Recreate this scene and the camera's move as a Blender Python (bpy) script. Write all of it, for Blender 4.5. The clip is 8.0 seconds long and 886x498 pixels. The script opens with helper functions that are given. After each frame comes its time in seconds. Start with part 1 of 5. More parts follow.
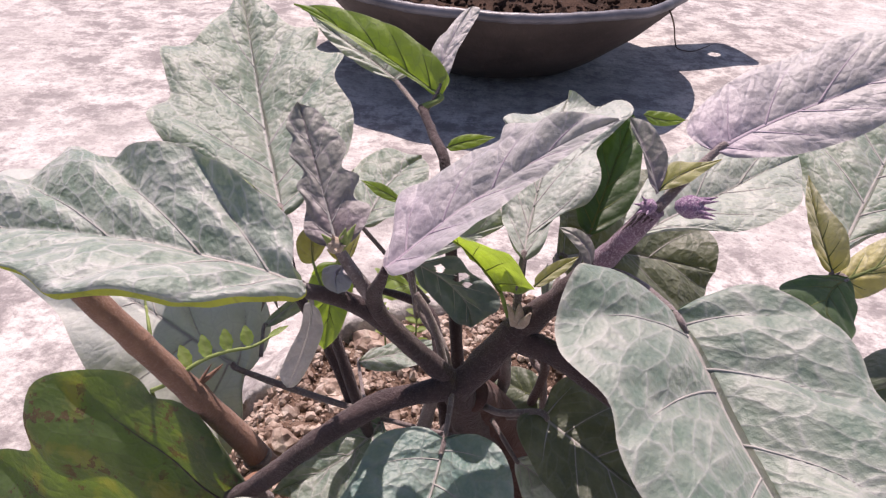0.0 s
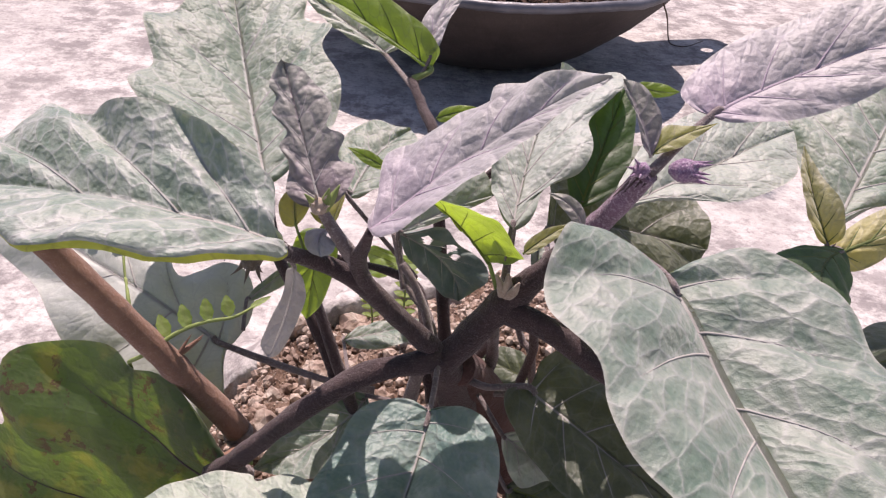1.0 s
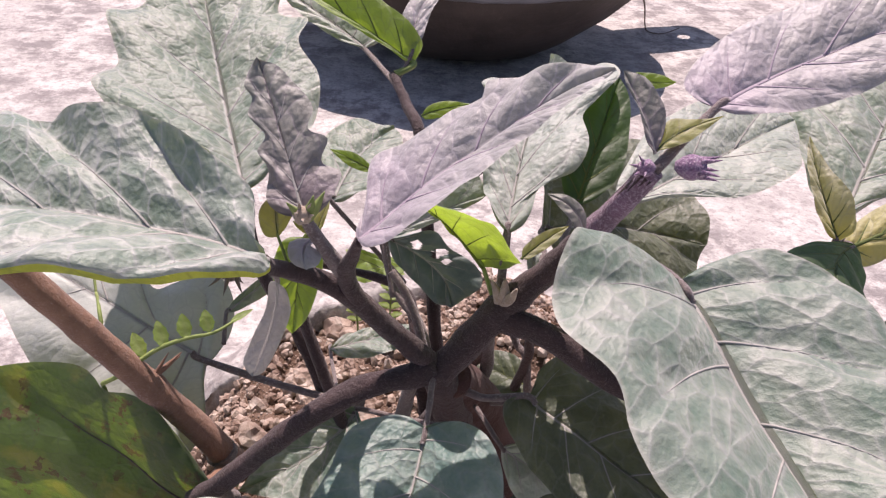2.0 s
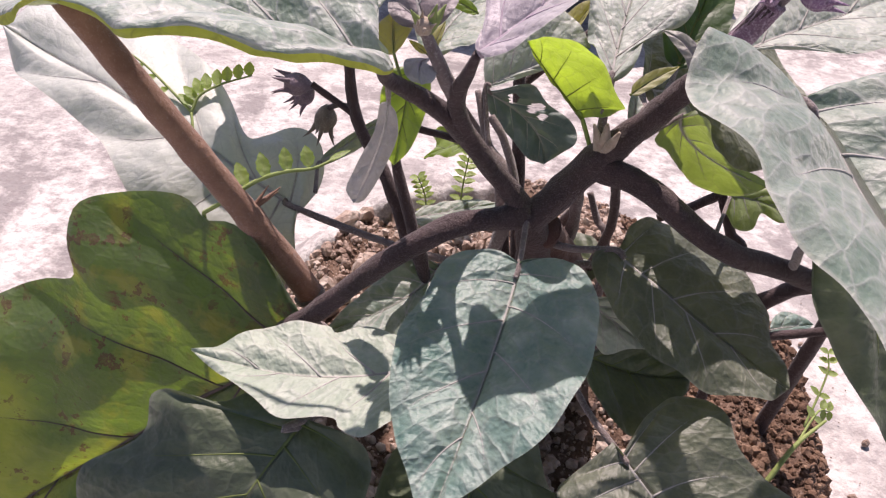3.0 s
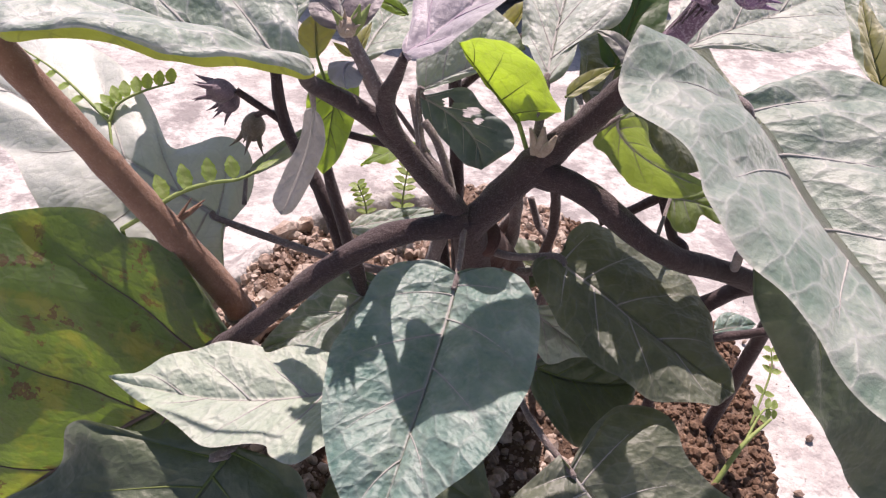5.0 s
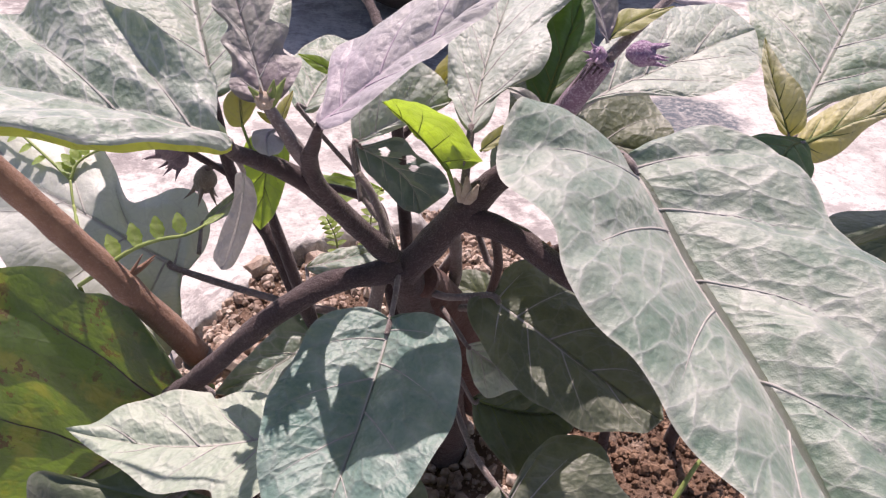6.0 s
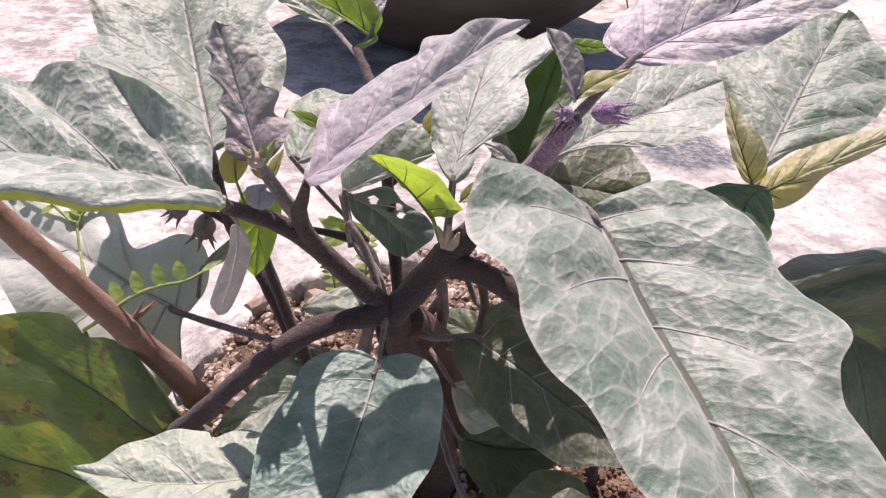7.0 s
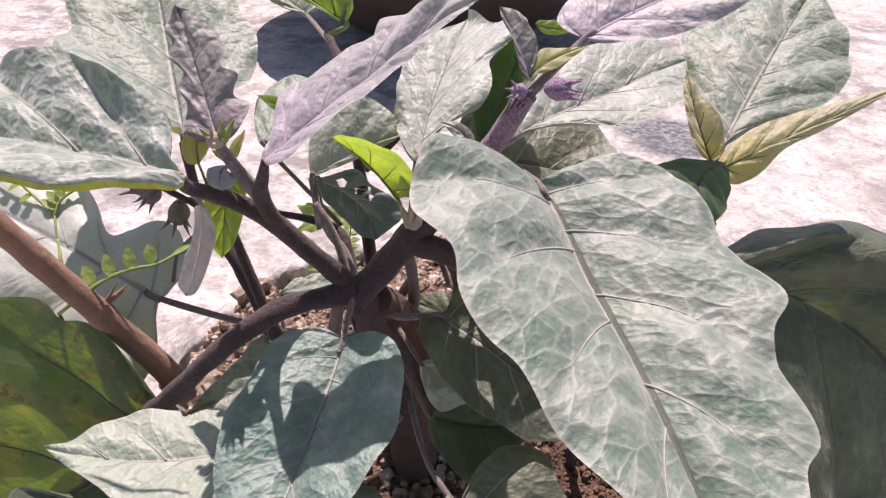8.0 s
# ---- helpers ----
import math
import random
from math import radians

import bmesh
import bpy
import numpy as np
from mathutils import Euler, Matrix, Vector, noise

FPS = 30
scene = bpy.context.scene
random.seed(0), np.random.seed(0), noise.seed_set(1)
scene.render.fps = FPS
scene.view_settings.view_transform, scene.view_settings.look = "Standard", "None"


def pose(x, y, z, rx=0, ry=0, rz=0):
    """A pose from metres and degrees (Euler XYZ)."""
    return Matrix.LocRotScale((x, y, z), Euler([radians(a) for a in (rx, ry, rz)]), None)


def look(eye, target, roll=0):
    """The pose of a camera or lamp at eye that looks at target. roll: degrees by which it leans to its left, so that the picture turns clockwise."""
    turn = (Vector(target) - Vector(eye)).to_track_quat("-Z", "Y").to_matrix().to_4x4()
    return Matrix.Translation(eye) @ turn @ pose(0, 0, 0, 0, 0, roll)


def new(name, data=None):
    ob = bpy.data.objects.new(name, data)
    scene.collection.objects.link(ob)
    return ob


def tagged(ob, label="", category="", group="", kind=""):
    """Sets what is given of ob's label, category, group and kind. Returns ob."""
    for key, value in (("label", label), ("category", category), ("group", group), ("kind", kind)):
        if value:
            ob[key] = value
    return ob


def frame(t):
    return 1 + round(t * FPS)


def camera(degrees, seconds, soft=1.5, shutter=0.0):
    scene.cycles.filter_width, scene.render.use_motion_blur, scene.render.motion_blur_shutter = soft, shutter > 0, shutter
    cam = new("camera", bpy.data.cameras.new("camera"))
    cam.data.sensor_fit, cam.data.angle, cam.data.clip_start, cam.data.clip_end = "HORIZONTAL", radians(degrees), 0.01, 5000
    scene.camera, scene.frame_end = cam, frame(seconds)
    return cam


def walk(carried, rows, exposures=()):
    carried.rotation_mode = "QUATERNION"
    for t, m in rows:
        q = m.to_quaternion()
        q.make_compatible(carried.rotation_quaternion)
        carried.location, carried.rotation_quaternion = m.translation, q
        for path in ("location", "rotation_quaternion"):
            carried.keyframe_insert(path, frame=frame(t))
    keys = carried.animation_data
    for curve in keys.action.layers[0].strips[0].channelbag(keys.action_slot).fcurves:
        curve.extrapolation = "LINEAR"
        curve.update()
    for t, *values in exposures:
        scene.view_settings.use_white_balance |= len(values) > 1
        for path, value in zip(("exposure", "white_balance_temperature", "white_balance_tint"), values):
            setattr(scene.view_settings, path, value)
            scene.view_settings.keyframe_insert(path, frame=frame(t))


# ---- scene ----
cam = camera(62.0, 8.0, soft=1.25)
# seconds, eye, yaw, pitch and lean of the hand-held walk
ROWS = [
    (0, -0.0050, -0.1671, 0.3383, 0.15, -33.19, 3.05),
    (0.5, -0.0033, -0.1640, 0.3369, -0.45, -32.71, 3.21),
    (1, -0.0034, -0.1673, 0.3275, -0.71, -33.22, 4.19),
    (1.2, -0.0043, -0.1638, 0.3210, -2.55, -33.71, 5.86),
    (2.3, -0.0102, -0.1546, 0.3243, -2.70, -33.72, 3.26),
    (2.5, -0.0133, -0.1629, 0.3143, -2.10, -34.06, 4.20),
    (3, -0.0224, -0.1778, 0.2965, 0.44, -37.02, 5.52),
    (3.5, -0.0430, -0.1872, 0.2843, 0.91, -38.50, 6.75),
    (4, -0.0424, -0.1747, 0.2929, -0.79, -37.24, 6.10),
    (4.5, -0.0238, -0.1667, 0.2866, -4.18, -36.41, 7.50),
    (5, -0.0181, -0.1695, 0.2928, -4.23, -36.23, 6.72),
    (5.2, -0.0157, -0.1710, 0.2984, -3.23, -35.91, 5.71),
    (6.3, 0.0075, -0.1738, 0.3115, -3.29, -35.61, 3.45),
    (6.5, 0.0086, -0.1756, 0.3130, -2.93, -34.97, 3.31),
    (7, 0.0087, -0.1800, 0.3215, -2.52, -33.56, 2.86),
    (7.5, 0.0171, -0.1852, 0.3210, -2.03, -33.83, 2.23),
    (8, 0.0217, -0.1861, 0.3194, -1.99, -33.85, 1.83),
]
walk(cam, [(t, pose(x, y, z, 90 + pitch, 0, yaw) @ pose(0, 0, 0, 0, 0, lean)) for t, x, y, z, yaw, pitch, lean in ROWS],
     exposures=[(0.0, 0.42, 6800, 28), (2.5, 0.47, 6800, 28), (4.0, 0.62, 6800, 26), (5.0, 0.62, 6800, 26), (6.5, 0.60, 6800, 28), (8.0, 0.54, 6800, 28)])

# ---- light: clear sky, high sun beyond the plant ----
SUN_FROM = Vector((-0.050, 0.475, 0.879)).normalized()
world = bpy.data.worlds.new("sky")
scene.world = world
world.use_nodes = True
wn, wl = world.node_tree.nodes, world.node_tree.links
wn.clear()
sky = wn.new("ShaderNodeTexSky")
sky.sky_type = "NISHITA"
sky.sun_disc = False
sky.sun_elevation = math.asin(SUN_FROM.z)
sky.dust_density, sky.ozone_density = 1.2, 1.1
sky.sun_rotation = math.atan2(SUN_FROM.x, SUN_FROM.y)
bg = wn.new("ShaderNodeBackground")
bg.inputs["Strength"].default_value = 0.09
wo = wn.new("ShaderNodeOutputWorld")
wl.new(sky.outputs[0], bg.inputs[0])
wl.new(bg.outputs[0], wo.inputs[0])
sun = new("sun", bpy.data.lights.new("sun", "SUN"))
sun.data.energy, sun.data.angle, sun.data.color = 5.0, radians(0.55), (1.0, 0.93, 0.86)
sun.matrix_world = look((0, 0, 3), Vector((0, 0, 3)) - SUN_FROM)


# ---- materials ----
def shader(name):
    m = bpy.data.materials.new(name)
    m.use_nodes = True
    nt = m.node_tree
    nt.nodes.clear()
    out = nt.nodes.new("ShaderNodeOutputMaterial")
    return m, nt, out


def node(nt, kind, **props):
    n = nt.nodes.new(kind)
    for k, v in props.items():
        n.inputs[k].default_value = v
    return n


def coords(nt):
    return nt.nodes.new("ShaderNodeTexCoord").outputs["Object"]


def noise_of(nt, scale, detail=4.0, rough=0.6):
    n = node(nt, "ShaderNodeTexNoise", Scale=scale, Detail=detail, Roughness=rough)
    nt.links.new(coords(nt), n.inputs["Vector"])
    return n.outputs["Fac"]


def ramp(nt, fac, stops):
    r = nt.nodes.new("ShaderNodeValToRGB")
    els = r.color_ramp.elements
    while len(els) < len(stops):
        els.new(0.5)
    for e, (p, c) in zip(els, stops):
        e.position, e.color = p, (*c, 1) if len(c) == 3 else c
    nt.links.new(fac, r.inputs[0])
    return r.outputs[0]


def mixed(nt, fac, a, b):
    m = nt.nodes.new("ShaderNodeMix")
    m.data_type = "RGBA"
    for sock, v in ((m.inputs[0], fac), (m.inputs[6], a), (m.inputs[7], b)):
        if isinstance(v, (int, float)):
            sock.default_value = v
        elif isinstance(v, tuple):
            sock.default_value = (*v, 1)
        else:
            nt.links.new(v, sock)
    return m.outputs[2]


def maths(nt, op, a, b=0.0):
    m = nt.nodes.new("ShaderNodeMath")
    m.operation = op
    for sock, v in ((m.inputs[0], a), (m.inputs[1], b)):
        if isinstance(v, (int, float)):
            sock.default_value = v
        else:
            nt.links.new(v, sock)
    return m.outputs[0]


def bumped(nt, heights, normal_in):
    last = None
    for h, dist in heights:
        b = node(nt, "ShaderNodeBump", Strength=1.0, Distance=dist)
        nt.links.new(h, b.inputs["Height"])
        if last:
            nt.links.new(last, b.inputs["Normal"])
        last = b.outputs[0]
    for sock in normal_in:
        nt.links.new(last, sock)


def blade_net(nt, across, along):
    """Cells between the small veins of a blade: distance to the nearest vein, and a tone for each cell."""
    at = nt.nodes.new("ShaderNodeAttribute")
    at.attribute_name = "flat"
    wob = node(nt, "ShaderNodeTexNoise", Scale=130.0, Detail=1.0)
    nt.links.new(at.outputs["Vector"], wob.inputs["Vector"])
    scaled = nt.nodes.new("ShaderNodeVectorMath")
    scaled.operation = "MULTIPLY"
    nt.links.new(at.outputs["Vector"], scaled.inputs[0])
    scaled.inputs[1].default_value = (1 / across, 1 / along, 40.0)
    shifted = nt.nodes.new("ShaderNodeVectorMath")
    shifted.operation = "MULTIPLY_ADD"
    nt.links.new(wob.outputs["Color"], shifted.inputs[0])
    shifted.inputs[1].default_value = (0.6, 0.6, 0.0)
    nt.links.new(scaled.outputs[0], shifted.inputs[2])
    edge = node(nt, "ShaderNodeTexVoronoi", Scale=1.0)
    edge.feature = "DISTANCE_TO_EDGE"
    cell = node(nt, "ShaderNodeTexVoronoi", Scale=1.0)
    for v in (edge, cell):
        v.voronoi_dimensions = "2D"
        nt.links.new(shifted.outputs[0], v.inputs["Vector"])
    return edge.outputs["Distance"], cell.outputs["Color"]


def leaf_material(name, light, dark, veins, glow, through_share=0.32, blush=None, spots=False, net=0.35, relief=1.0, down=0.45):
    """Downy leaf: two greens in patches, a net of small veins, light passing through the blade."""
    m, nt, out = shader(name)
    wide, tone = blade_net(nt, 0.0078, 0.0056)
    close, _ = blade_net(nt, 0.0026, 0.0020)
    patch = ramp(nt, noise_of(nt, 95, 5), [(0.40, (0, 0, 0)), (0.62, (1, 1, 1))])
    colour = mixed(nt, patch, dark, light)
    fine = ramp(nt, noise_of(nt, 900, 3), [(0.42, (0, 0, 0)), (0.7, (1, 1, 1))])
    colour = mixed(nt, maths(nt, "MULTIPLY", fine, 0.22), colour, tuple(min(1, c * 1.5) for c in light))
    big = ramp(nt, noise_of(nt, 28, 4), [(0.40, (0, 0, 0)), (0.64, (1, 1, 1))])
    colour = mixed(nt, maths(nt, "MULTIPLY", big, 0.34), colour, tuple(0.45 * c + 0.55 * sum(light) / 3 + 0.03 for c in light))
    grey = nt.nodes.new("ShaderNodeRGBToBW")
    nt.links.new(tone, grey.inputs[0])
    colour = mixed(nt, maths(nt, "MULTIPLY", grey.outputs[0], 0.45), colour, dark)
    heart = ramp(nt, wide, [(0.04, (0, 0, 0)), (0.34, (1, 1, 1))])
    colour = mixed(nt, maths(nt, "MULTIPLY", heart, 0.38), colour, dark)
    if blush:
        attr = nt.nodes.new("ShaderNodeAttribute")
        attr.attribute_name = "along"
        near = ramp(nt, attr.outputs["Fac"], [(0.0, (1, 1, 1)), (0.38, (0.35, 0.35, 0.35)), (0.9, (0.08, 0.08, 0.08))])
        cloud = ramp(nt, noise_of(nt, 60, 3), [(0.3, (0.55, 0.55, 0.55)), (0.65, (1, 1, 1))])
        colour = mixed(nt, maths(nt, "MULTIPLY", near, cloud), colour, blush)
    lines = ramp(nt, wide, [(0.0, (1, 1, 1)), (0.075, (0, 0, 0))])
    colour = mixed(nt, maths(nt, "MULTIPLY", lines, net), colour, veins)
    threads = ramp(nt, close, [(0.0, (1, 1, 1)), (0.16, (0, 0, 0))])
    colour = mixed(nt, maths(nt, "MULTIPLY", threads, net * 0.15), colour, veins)
    va = nt.nodes.new("ShaderNodeAttribute")
    va.attribute_name = "vein"
    colour = mixed(nt, maths(nt, "MULTIPLY", va.outputs["Fac"], 0.75), colour, veins)
    ra = nt.nodes.new("ShaderNodeAttribute")
    ra.attribute_name = "rim"
    colour = mixed(nt, maths(nt, "MULTIPLY", ra.outputs["Fac"], 0.6 if down > 0.3 else 0.15), colour, (0.46, 0.45, 0.40))
    pass_colour = mixed(nt, patch, tuple(c * 0.75 for c in glow), glow)
    pass_colour = mixed(nt, maths(nt, "MULTIPLY", lines, 0.45), pass_colour, tuple(c * 0.45 for c in glow))
    pass_colour = mixed(nt, maths(nt, "MULTIPLY", va.outputs["Fac"], 0.7), pass_colour, tuple(c * 0.3 for c in glow))
    if spots:
        age = nt.nodes.new("ShaderNodeAttribute")
        age.attribute_name = "along"
        old = maths(nt, "ADD", age.outputs["Fac"], maths(nt, "MULTIPLY", noise_of(nt, 30, 3), 0.5))
        big = ramp(nt, old, [(0.78, (0, 0, 0)), (0.90, (1, 1, 1))])
        blot = ramp(nt, noise_of(nt, 120, 5, 0.7), [(0.575, (0, 0, 0)), (0.60, (1, 1, 1)), (0.68, (0.5, 0.5, 0.5))])
        here = ramp(nt, noise_of(nt, 34, 3), [(0.43, (0, 0, 0)), (0.52, (1, 1, 1))])
        dots = maths(nt, "MULTIPLY", blot, here)
        stain = maths(nt, "MULTIPLY", ramp(nt, noise_of(nt, 70, 4), [(0.53, (0, 0, 0)), (0.66, (1, 1, 1))]), 0.5)
        colour = mixed(nt, stain, colour, (0.16, 0.15, 0.035))
        pass_colour = mixed(nt, stain, pass_colour, (0.42, 0.40, 0.03))
        colour = mixed(nt, maths(nt, "MULTIPLY", big, 0.7), colour, (0.17, 0.20, 0.035))
        colour = mixed(nt, maths(nt, "MULTIPLY", dots, 0.85), colour, (0.09, 0.035, 0.015))
        pass_colour = mixed(nt, maths(nt, "MULTIPLY", big, 0.6), pass_colour, (0.44, 0.52, 0.03))
        pass_colour = mixed(nt, maths(nt, "MULTIPLY", dots, 0.9), pass_colour, (0.10, 0.035, 0.01))
    p = node(nt, "ShaderNodeBsdfPrincipled", Roughness=0.56)
    p.inputs["Sheen Weight"].default_value = down
    p.inputs["Sheen Roughness"].default_value = 0.5
    p.inputs["Specular IOR Level"].default_value = 0.8
    nt.links.new(colour, p.inputs["Base Color"])
    tr = node(nt, "ShaderNodeBsdfTranslucent")
    nt.links.new(pass_colour, tr.inputs["Color"])
    pillow = ramp(nt, wide, [(0.0, (0, 0, 0)), (0.14, (0.45, 0.45, 0.45)), (0.30, (0.80, 0.80, 0.80)), (0.50, (1, 1, 1))])
    small = ramp(nt, close, [(0.0, (0, 0, 0)), (0.35, (1, 1, 1))])
    bumped(nt, [(noise_of(nt, 65, 2), 0.0010 * relief), (noise_of(nt, 190, 2), 0.0012 * relief), (pillow, 0.00030 * relief), (small, 0.00006 * relief), (noise_of(nt, 2600, 2), 0.0001)], [p.inputs["Normal"], tr.inputs["Normal"]])
    mx = nt.nodes.new("ShaderNodeMixShader")
    mx.inputs[0].default_value = through_share
    nt.links.new(p.outputs[0], mx.inputs[1])
    nt.links.new(tr.outputs[0], mx.inputs[2])
    nt.links.new(mx.outputs[0], out.inputs[0])
    return m


def solid(name, stops, scale, rough=0.8, bumps=((300, 0.0004),), fine=None, spec=0.3, detail=6.0, sheen=0.0):
    m, nt, out = shader(name)
    colour = ramp(nt, noise_of(nt, scale, detail), stops)
    if fine:
        fscale, lo, hi, fcol, amount = fine
        f = ramp(nt, noise_of(nt, fscale, 4), [(lo, (0, 0, 0)), (hi, (1, 1, 1))])
        colour = mixed(nt, maths(nt, "MULTIPLY", f, amount), colour, fcol)
    p = node(nt, "ShaderNodeBsdfPrincipled", Roughness=rough)
    p.inputs["Specular IOR Level"].default_value = spec
    p.inputs["Sheen Weight"].default_value = sheen
    nt.links.new(colour, p.inputs["Base Color"])
    bumped(nt, [(noise_of(nt, s, 5), d) for s, d in bumps], [p.inputs["Normal"]])
    nt.links.new(p.outputs[0], out.inputs[0])
    return m


LEAF = {
    "dust": leaf_material("downy_grey_green_leaf", (0.33, 0.36, 0.32), (0.055, 0.130, 0.090), (0.40, 0.41, 0.385), (0.30, 0.37, 0.05), 0.22, net=0.42, relief=0.9),
    "soft": leaf_material("soft_grey_green_leaf", (0.25, 0.325, 0.29), (0.050, 0.140, 0.118), (0.25, 0.26, 0.24), (0.30, 0.37, 0.05), 0.16, net=0.25, relief=1.35, down=0.2),
    # olive-grey, darkened by shade put into the colour
    "olive": leaf_material("olive_shade_leaf", (0.135, 0.152, 0.104), (0.045, 0.064, 0.040), (0.24, 0.24, 0.20), (0.24, 0.28, 0.04), 0.2, net=0.25, relief=1.0, down=0.12),
    "pale": leaf_material("pale_downy_leaf", (0.44, 0.47, 0.43), (0.25, 0.31, 0.26), (0.40, 0.39, 0.36), (0.26, 0.36, 0.06), 0.22, net=0.3),
    "frosted": leaf_material("frosted_green_leaf", (0.45, 0.465, 0.44), (0.095, 0.175, 0.125), (0.50, 0.50, 0.48), (0.32, 0.40, 0.05), 0.2, net=0.5, relief=1.1),
    "margin": leaf_material("yellow_green_leaf_margin", (0.33, 0.38, 0.13), (0.25, 0.30, 0.09), (0.36, 0.38, 0.20), (0.72, 0.78, 0.07), 0.7, net=0.2, relief=0.5, down=0.2),
    "sage": leaf_material("pale_sage_leaf", (0.40, 0.455, 0.375), (0.26, 0.335, 0.255), (0.42, 0.43, 0.38), (0.26, 0.36, 0.06), 0.22, net=0.25, relief=1.2),
    # holed inner leaf: its shade is mixed into the dull teal
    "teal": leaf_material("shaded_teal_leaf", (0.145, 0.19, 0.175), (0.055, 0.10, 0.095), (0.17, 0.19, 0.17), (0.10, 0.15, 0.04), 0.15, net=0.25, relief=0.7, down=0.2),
    # glaring sunlight on the broad leaf is put into this whitish colour
    "bleached": leaf_material("glare_white_leaf", (0.52, 0.54, 0.51), (0.42, 0.45, 0.42), (0.30, 0.30, 0.29), (0.26, 0.36, 0.06), 0.2, net=0.2, relief=0.35),
    "purple": leaf_material("purple_flushed_leaf", (0.40, 0.40, 0.38), (0.24, 0.26, 0.23), (0.47, 0.43, 0.47), (0.26, 0.24, 0.12), 0.16, blush=(0.34, 0.26, 0.34), net=0.4, relief=0.8),
    "fresh": leaf_material("fresh_green_leaf", (0.17, 0.27, 0.05), (0.11, 0.20, 0.035), (0.22, 0.27, 0.12), (0.42, 0.62, 0.035), 0.5, net=0.3, relief=0.5),
    "green": leaf_material("soft_green_leaf", (0.20, 0.27, 0.09), (0.13, 0.20, 0.06), (0.25, 0.28, 0.16), (0.30, 0.42, 0.05), 0.38, net=0.3, relief=0.6),
    "dark": leaf_material("deep_green_leaf", (0.055, 0.105, 0.030), (0.030, 0.066, 0.020), (0.07, 0.11, 0.04), (0.09, 0.24, 0.012), 0.34, net=0.2, relief=0.5, down=0.08),
    # low leaves: the shade of the canopy is put into this dark green
    "shade": leaf_material("shade_toned_leaf", (0.095, 0.125, 0.062), (0.038, 0.060, 0.026), (0.12, 0.14, 0.09), (0.10, 0.14, 0.02), 0.22, net=0.25, relief=0.8, down=0.2),
    "tender": leaf_material("tender_half_open_leaf", (0.46, 0.47, 0.42), (0.32, 0.34, 0.28), (0.38, 0.38, 0.30), (0.66, 0.60, 0.10), 0.42, blush=(0.50, 0.44, 0.05), net=0.3, relief=1.0),
    "young": leaf_material("young_yellowish_leaf", (0.34, 0.36, 0.16), (0.26, 0.29, 0.12), (0.40, 0.36, 0.26), (0.62, 0.56, 0.05), 0.45, relief=0.5),
    # plum young leaves, darkened with shade in the colour
    "plum": leaf_material("shaded_plum_leaf", (0.33, 0.35, 0.29), (0.16, 0.18, 0.14), (0.26, 0.20, 0.25), (0.16, 0.14, 0.10), 0.2, blush=(0.15, 0.085, 0.125), down=0.3),
    "dry": leaf_material("wilted_grey_leaf", (0.46, 0.43, 0.42), (0.32, 0.30, 0.29), (0.34, 0.30, 0.30), (0.20, 0.18, 0.12), 0.12),
    "spotted": leaf_material("spotted_old_leaf", (0.045, 0.085, 0.025), (0.026, 0.054, 0.017), (0.10, 0.13, 0.05), (0.20, 0.34, 0.018), 0.38, spots=True, net=0.35, relief=0.6, down=0.12),
}
VEIN = solid("leaf_vein", [(0.3, (0.26, 0.25, 0.23)), (0.7, (0.38, 0.37, 0.345))], 300, 0.7, ((1500, 0.0002),))
VEIN_PALE = solid("pale_lilac_vein", [(0.3, (0.30, 0.24, 0.29)), (0.7, (0.42, 0.36, 0.40))], 300, 0.7, ((1500, 0.0002),))
VEIN_GREEN = solid("green_vein", [(0.3, (0.09, 0.12, 0.03)), (0.7, (0.15, 0.18, 0.06))], 300, 0.7, ((1500, 0.0002),))
VEIN_DARK = solid("dark_vein", [(0.3, (0.07, 0.055, 0.05)), (0.7, (0.12, 0.09, 0.08))], 300, 0.7, ((1500, 0.0002),))
STEM = solid("dark_purple_stem", [(0.3, (0.030, 0.016, 0.017)), (0.7, (0.062, 0.034, 0.034))], 130, 0.6, ((500, 0.0008), (2200, 0.0004)), (2300, 0.52, 0.70, (0.30, 0.245, 0.245), 0.34), sheen=0.16)
STEM_RED = solid("reddish_woody_base", [(0.3, (0.060, 0.026, 0.022)), (0.7, (0.11, 0.052, 0.044))], 110, 0.75, ((380, 0.0010), (1800, 0.0003)), (1500, 0.56, 0.72, (0.20, 0.13, 0.11), 0.3), sheen=0.1)
STEM_BROWN = solid("brown_woody_stem", [(0.3, (0.17, 0.085, 0.055)), (0.7, (0.27, 0.15, 0.10))], 120, 0.7, ((420, 0.0008), (2200, 0.0003)), (1500, 0.56, 0.72, (0.36, 0.27, 0.22), 0.45), sheen=0.2)
STEM_PURPLE = solid("bright_purple_stem", [(0.3, (0.15, 0.085, 0.12)), (0.7, (0.25, 0.145, 0.21))], 160, 0.75, ((500, 0.0009), (2200, 0.0005)), (1600, 0.50, 0.66, (0.48, 0.40, 0.45), 0.7), sheen=0.3)
TIP = solid("downy_cream_shoot", [(0.3, (0.27, 0.20, 0.15)), (0.7, (0.42, 0.34, 0.26))], 300, 0.75, ((900, 0.0004),), (1800, 0.5, 0.7, (0.55, 0.48, 0.42), 0.35), sheen=0.3)
PETIOLE = solid("grey_purple_stalk", [(0.3, (0.10, 0.076, 0.072)), (0.7, (0.19, 0.148, 0.142))], 160, 0.7, ((500, 0.0006), (2200, 0.0003)), (1600, 0.52, 0.7, (0.45, 0.42, 0.40), 0.5), sheen=0.3)
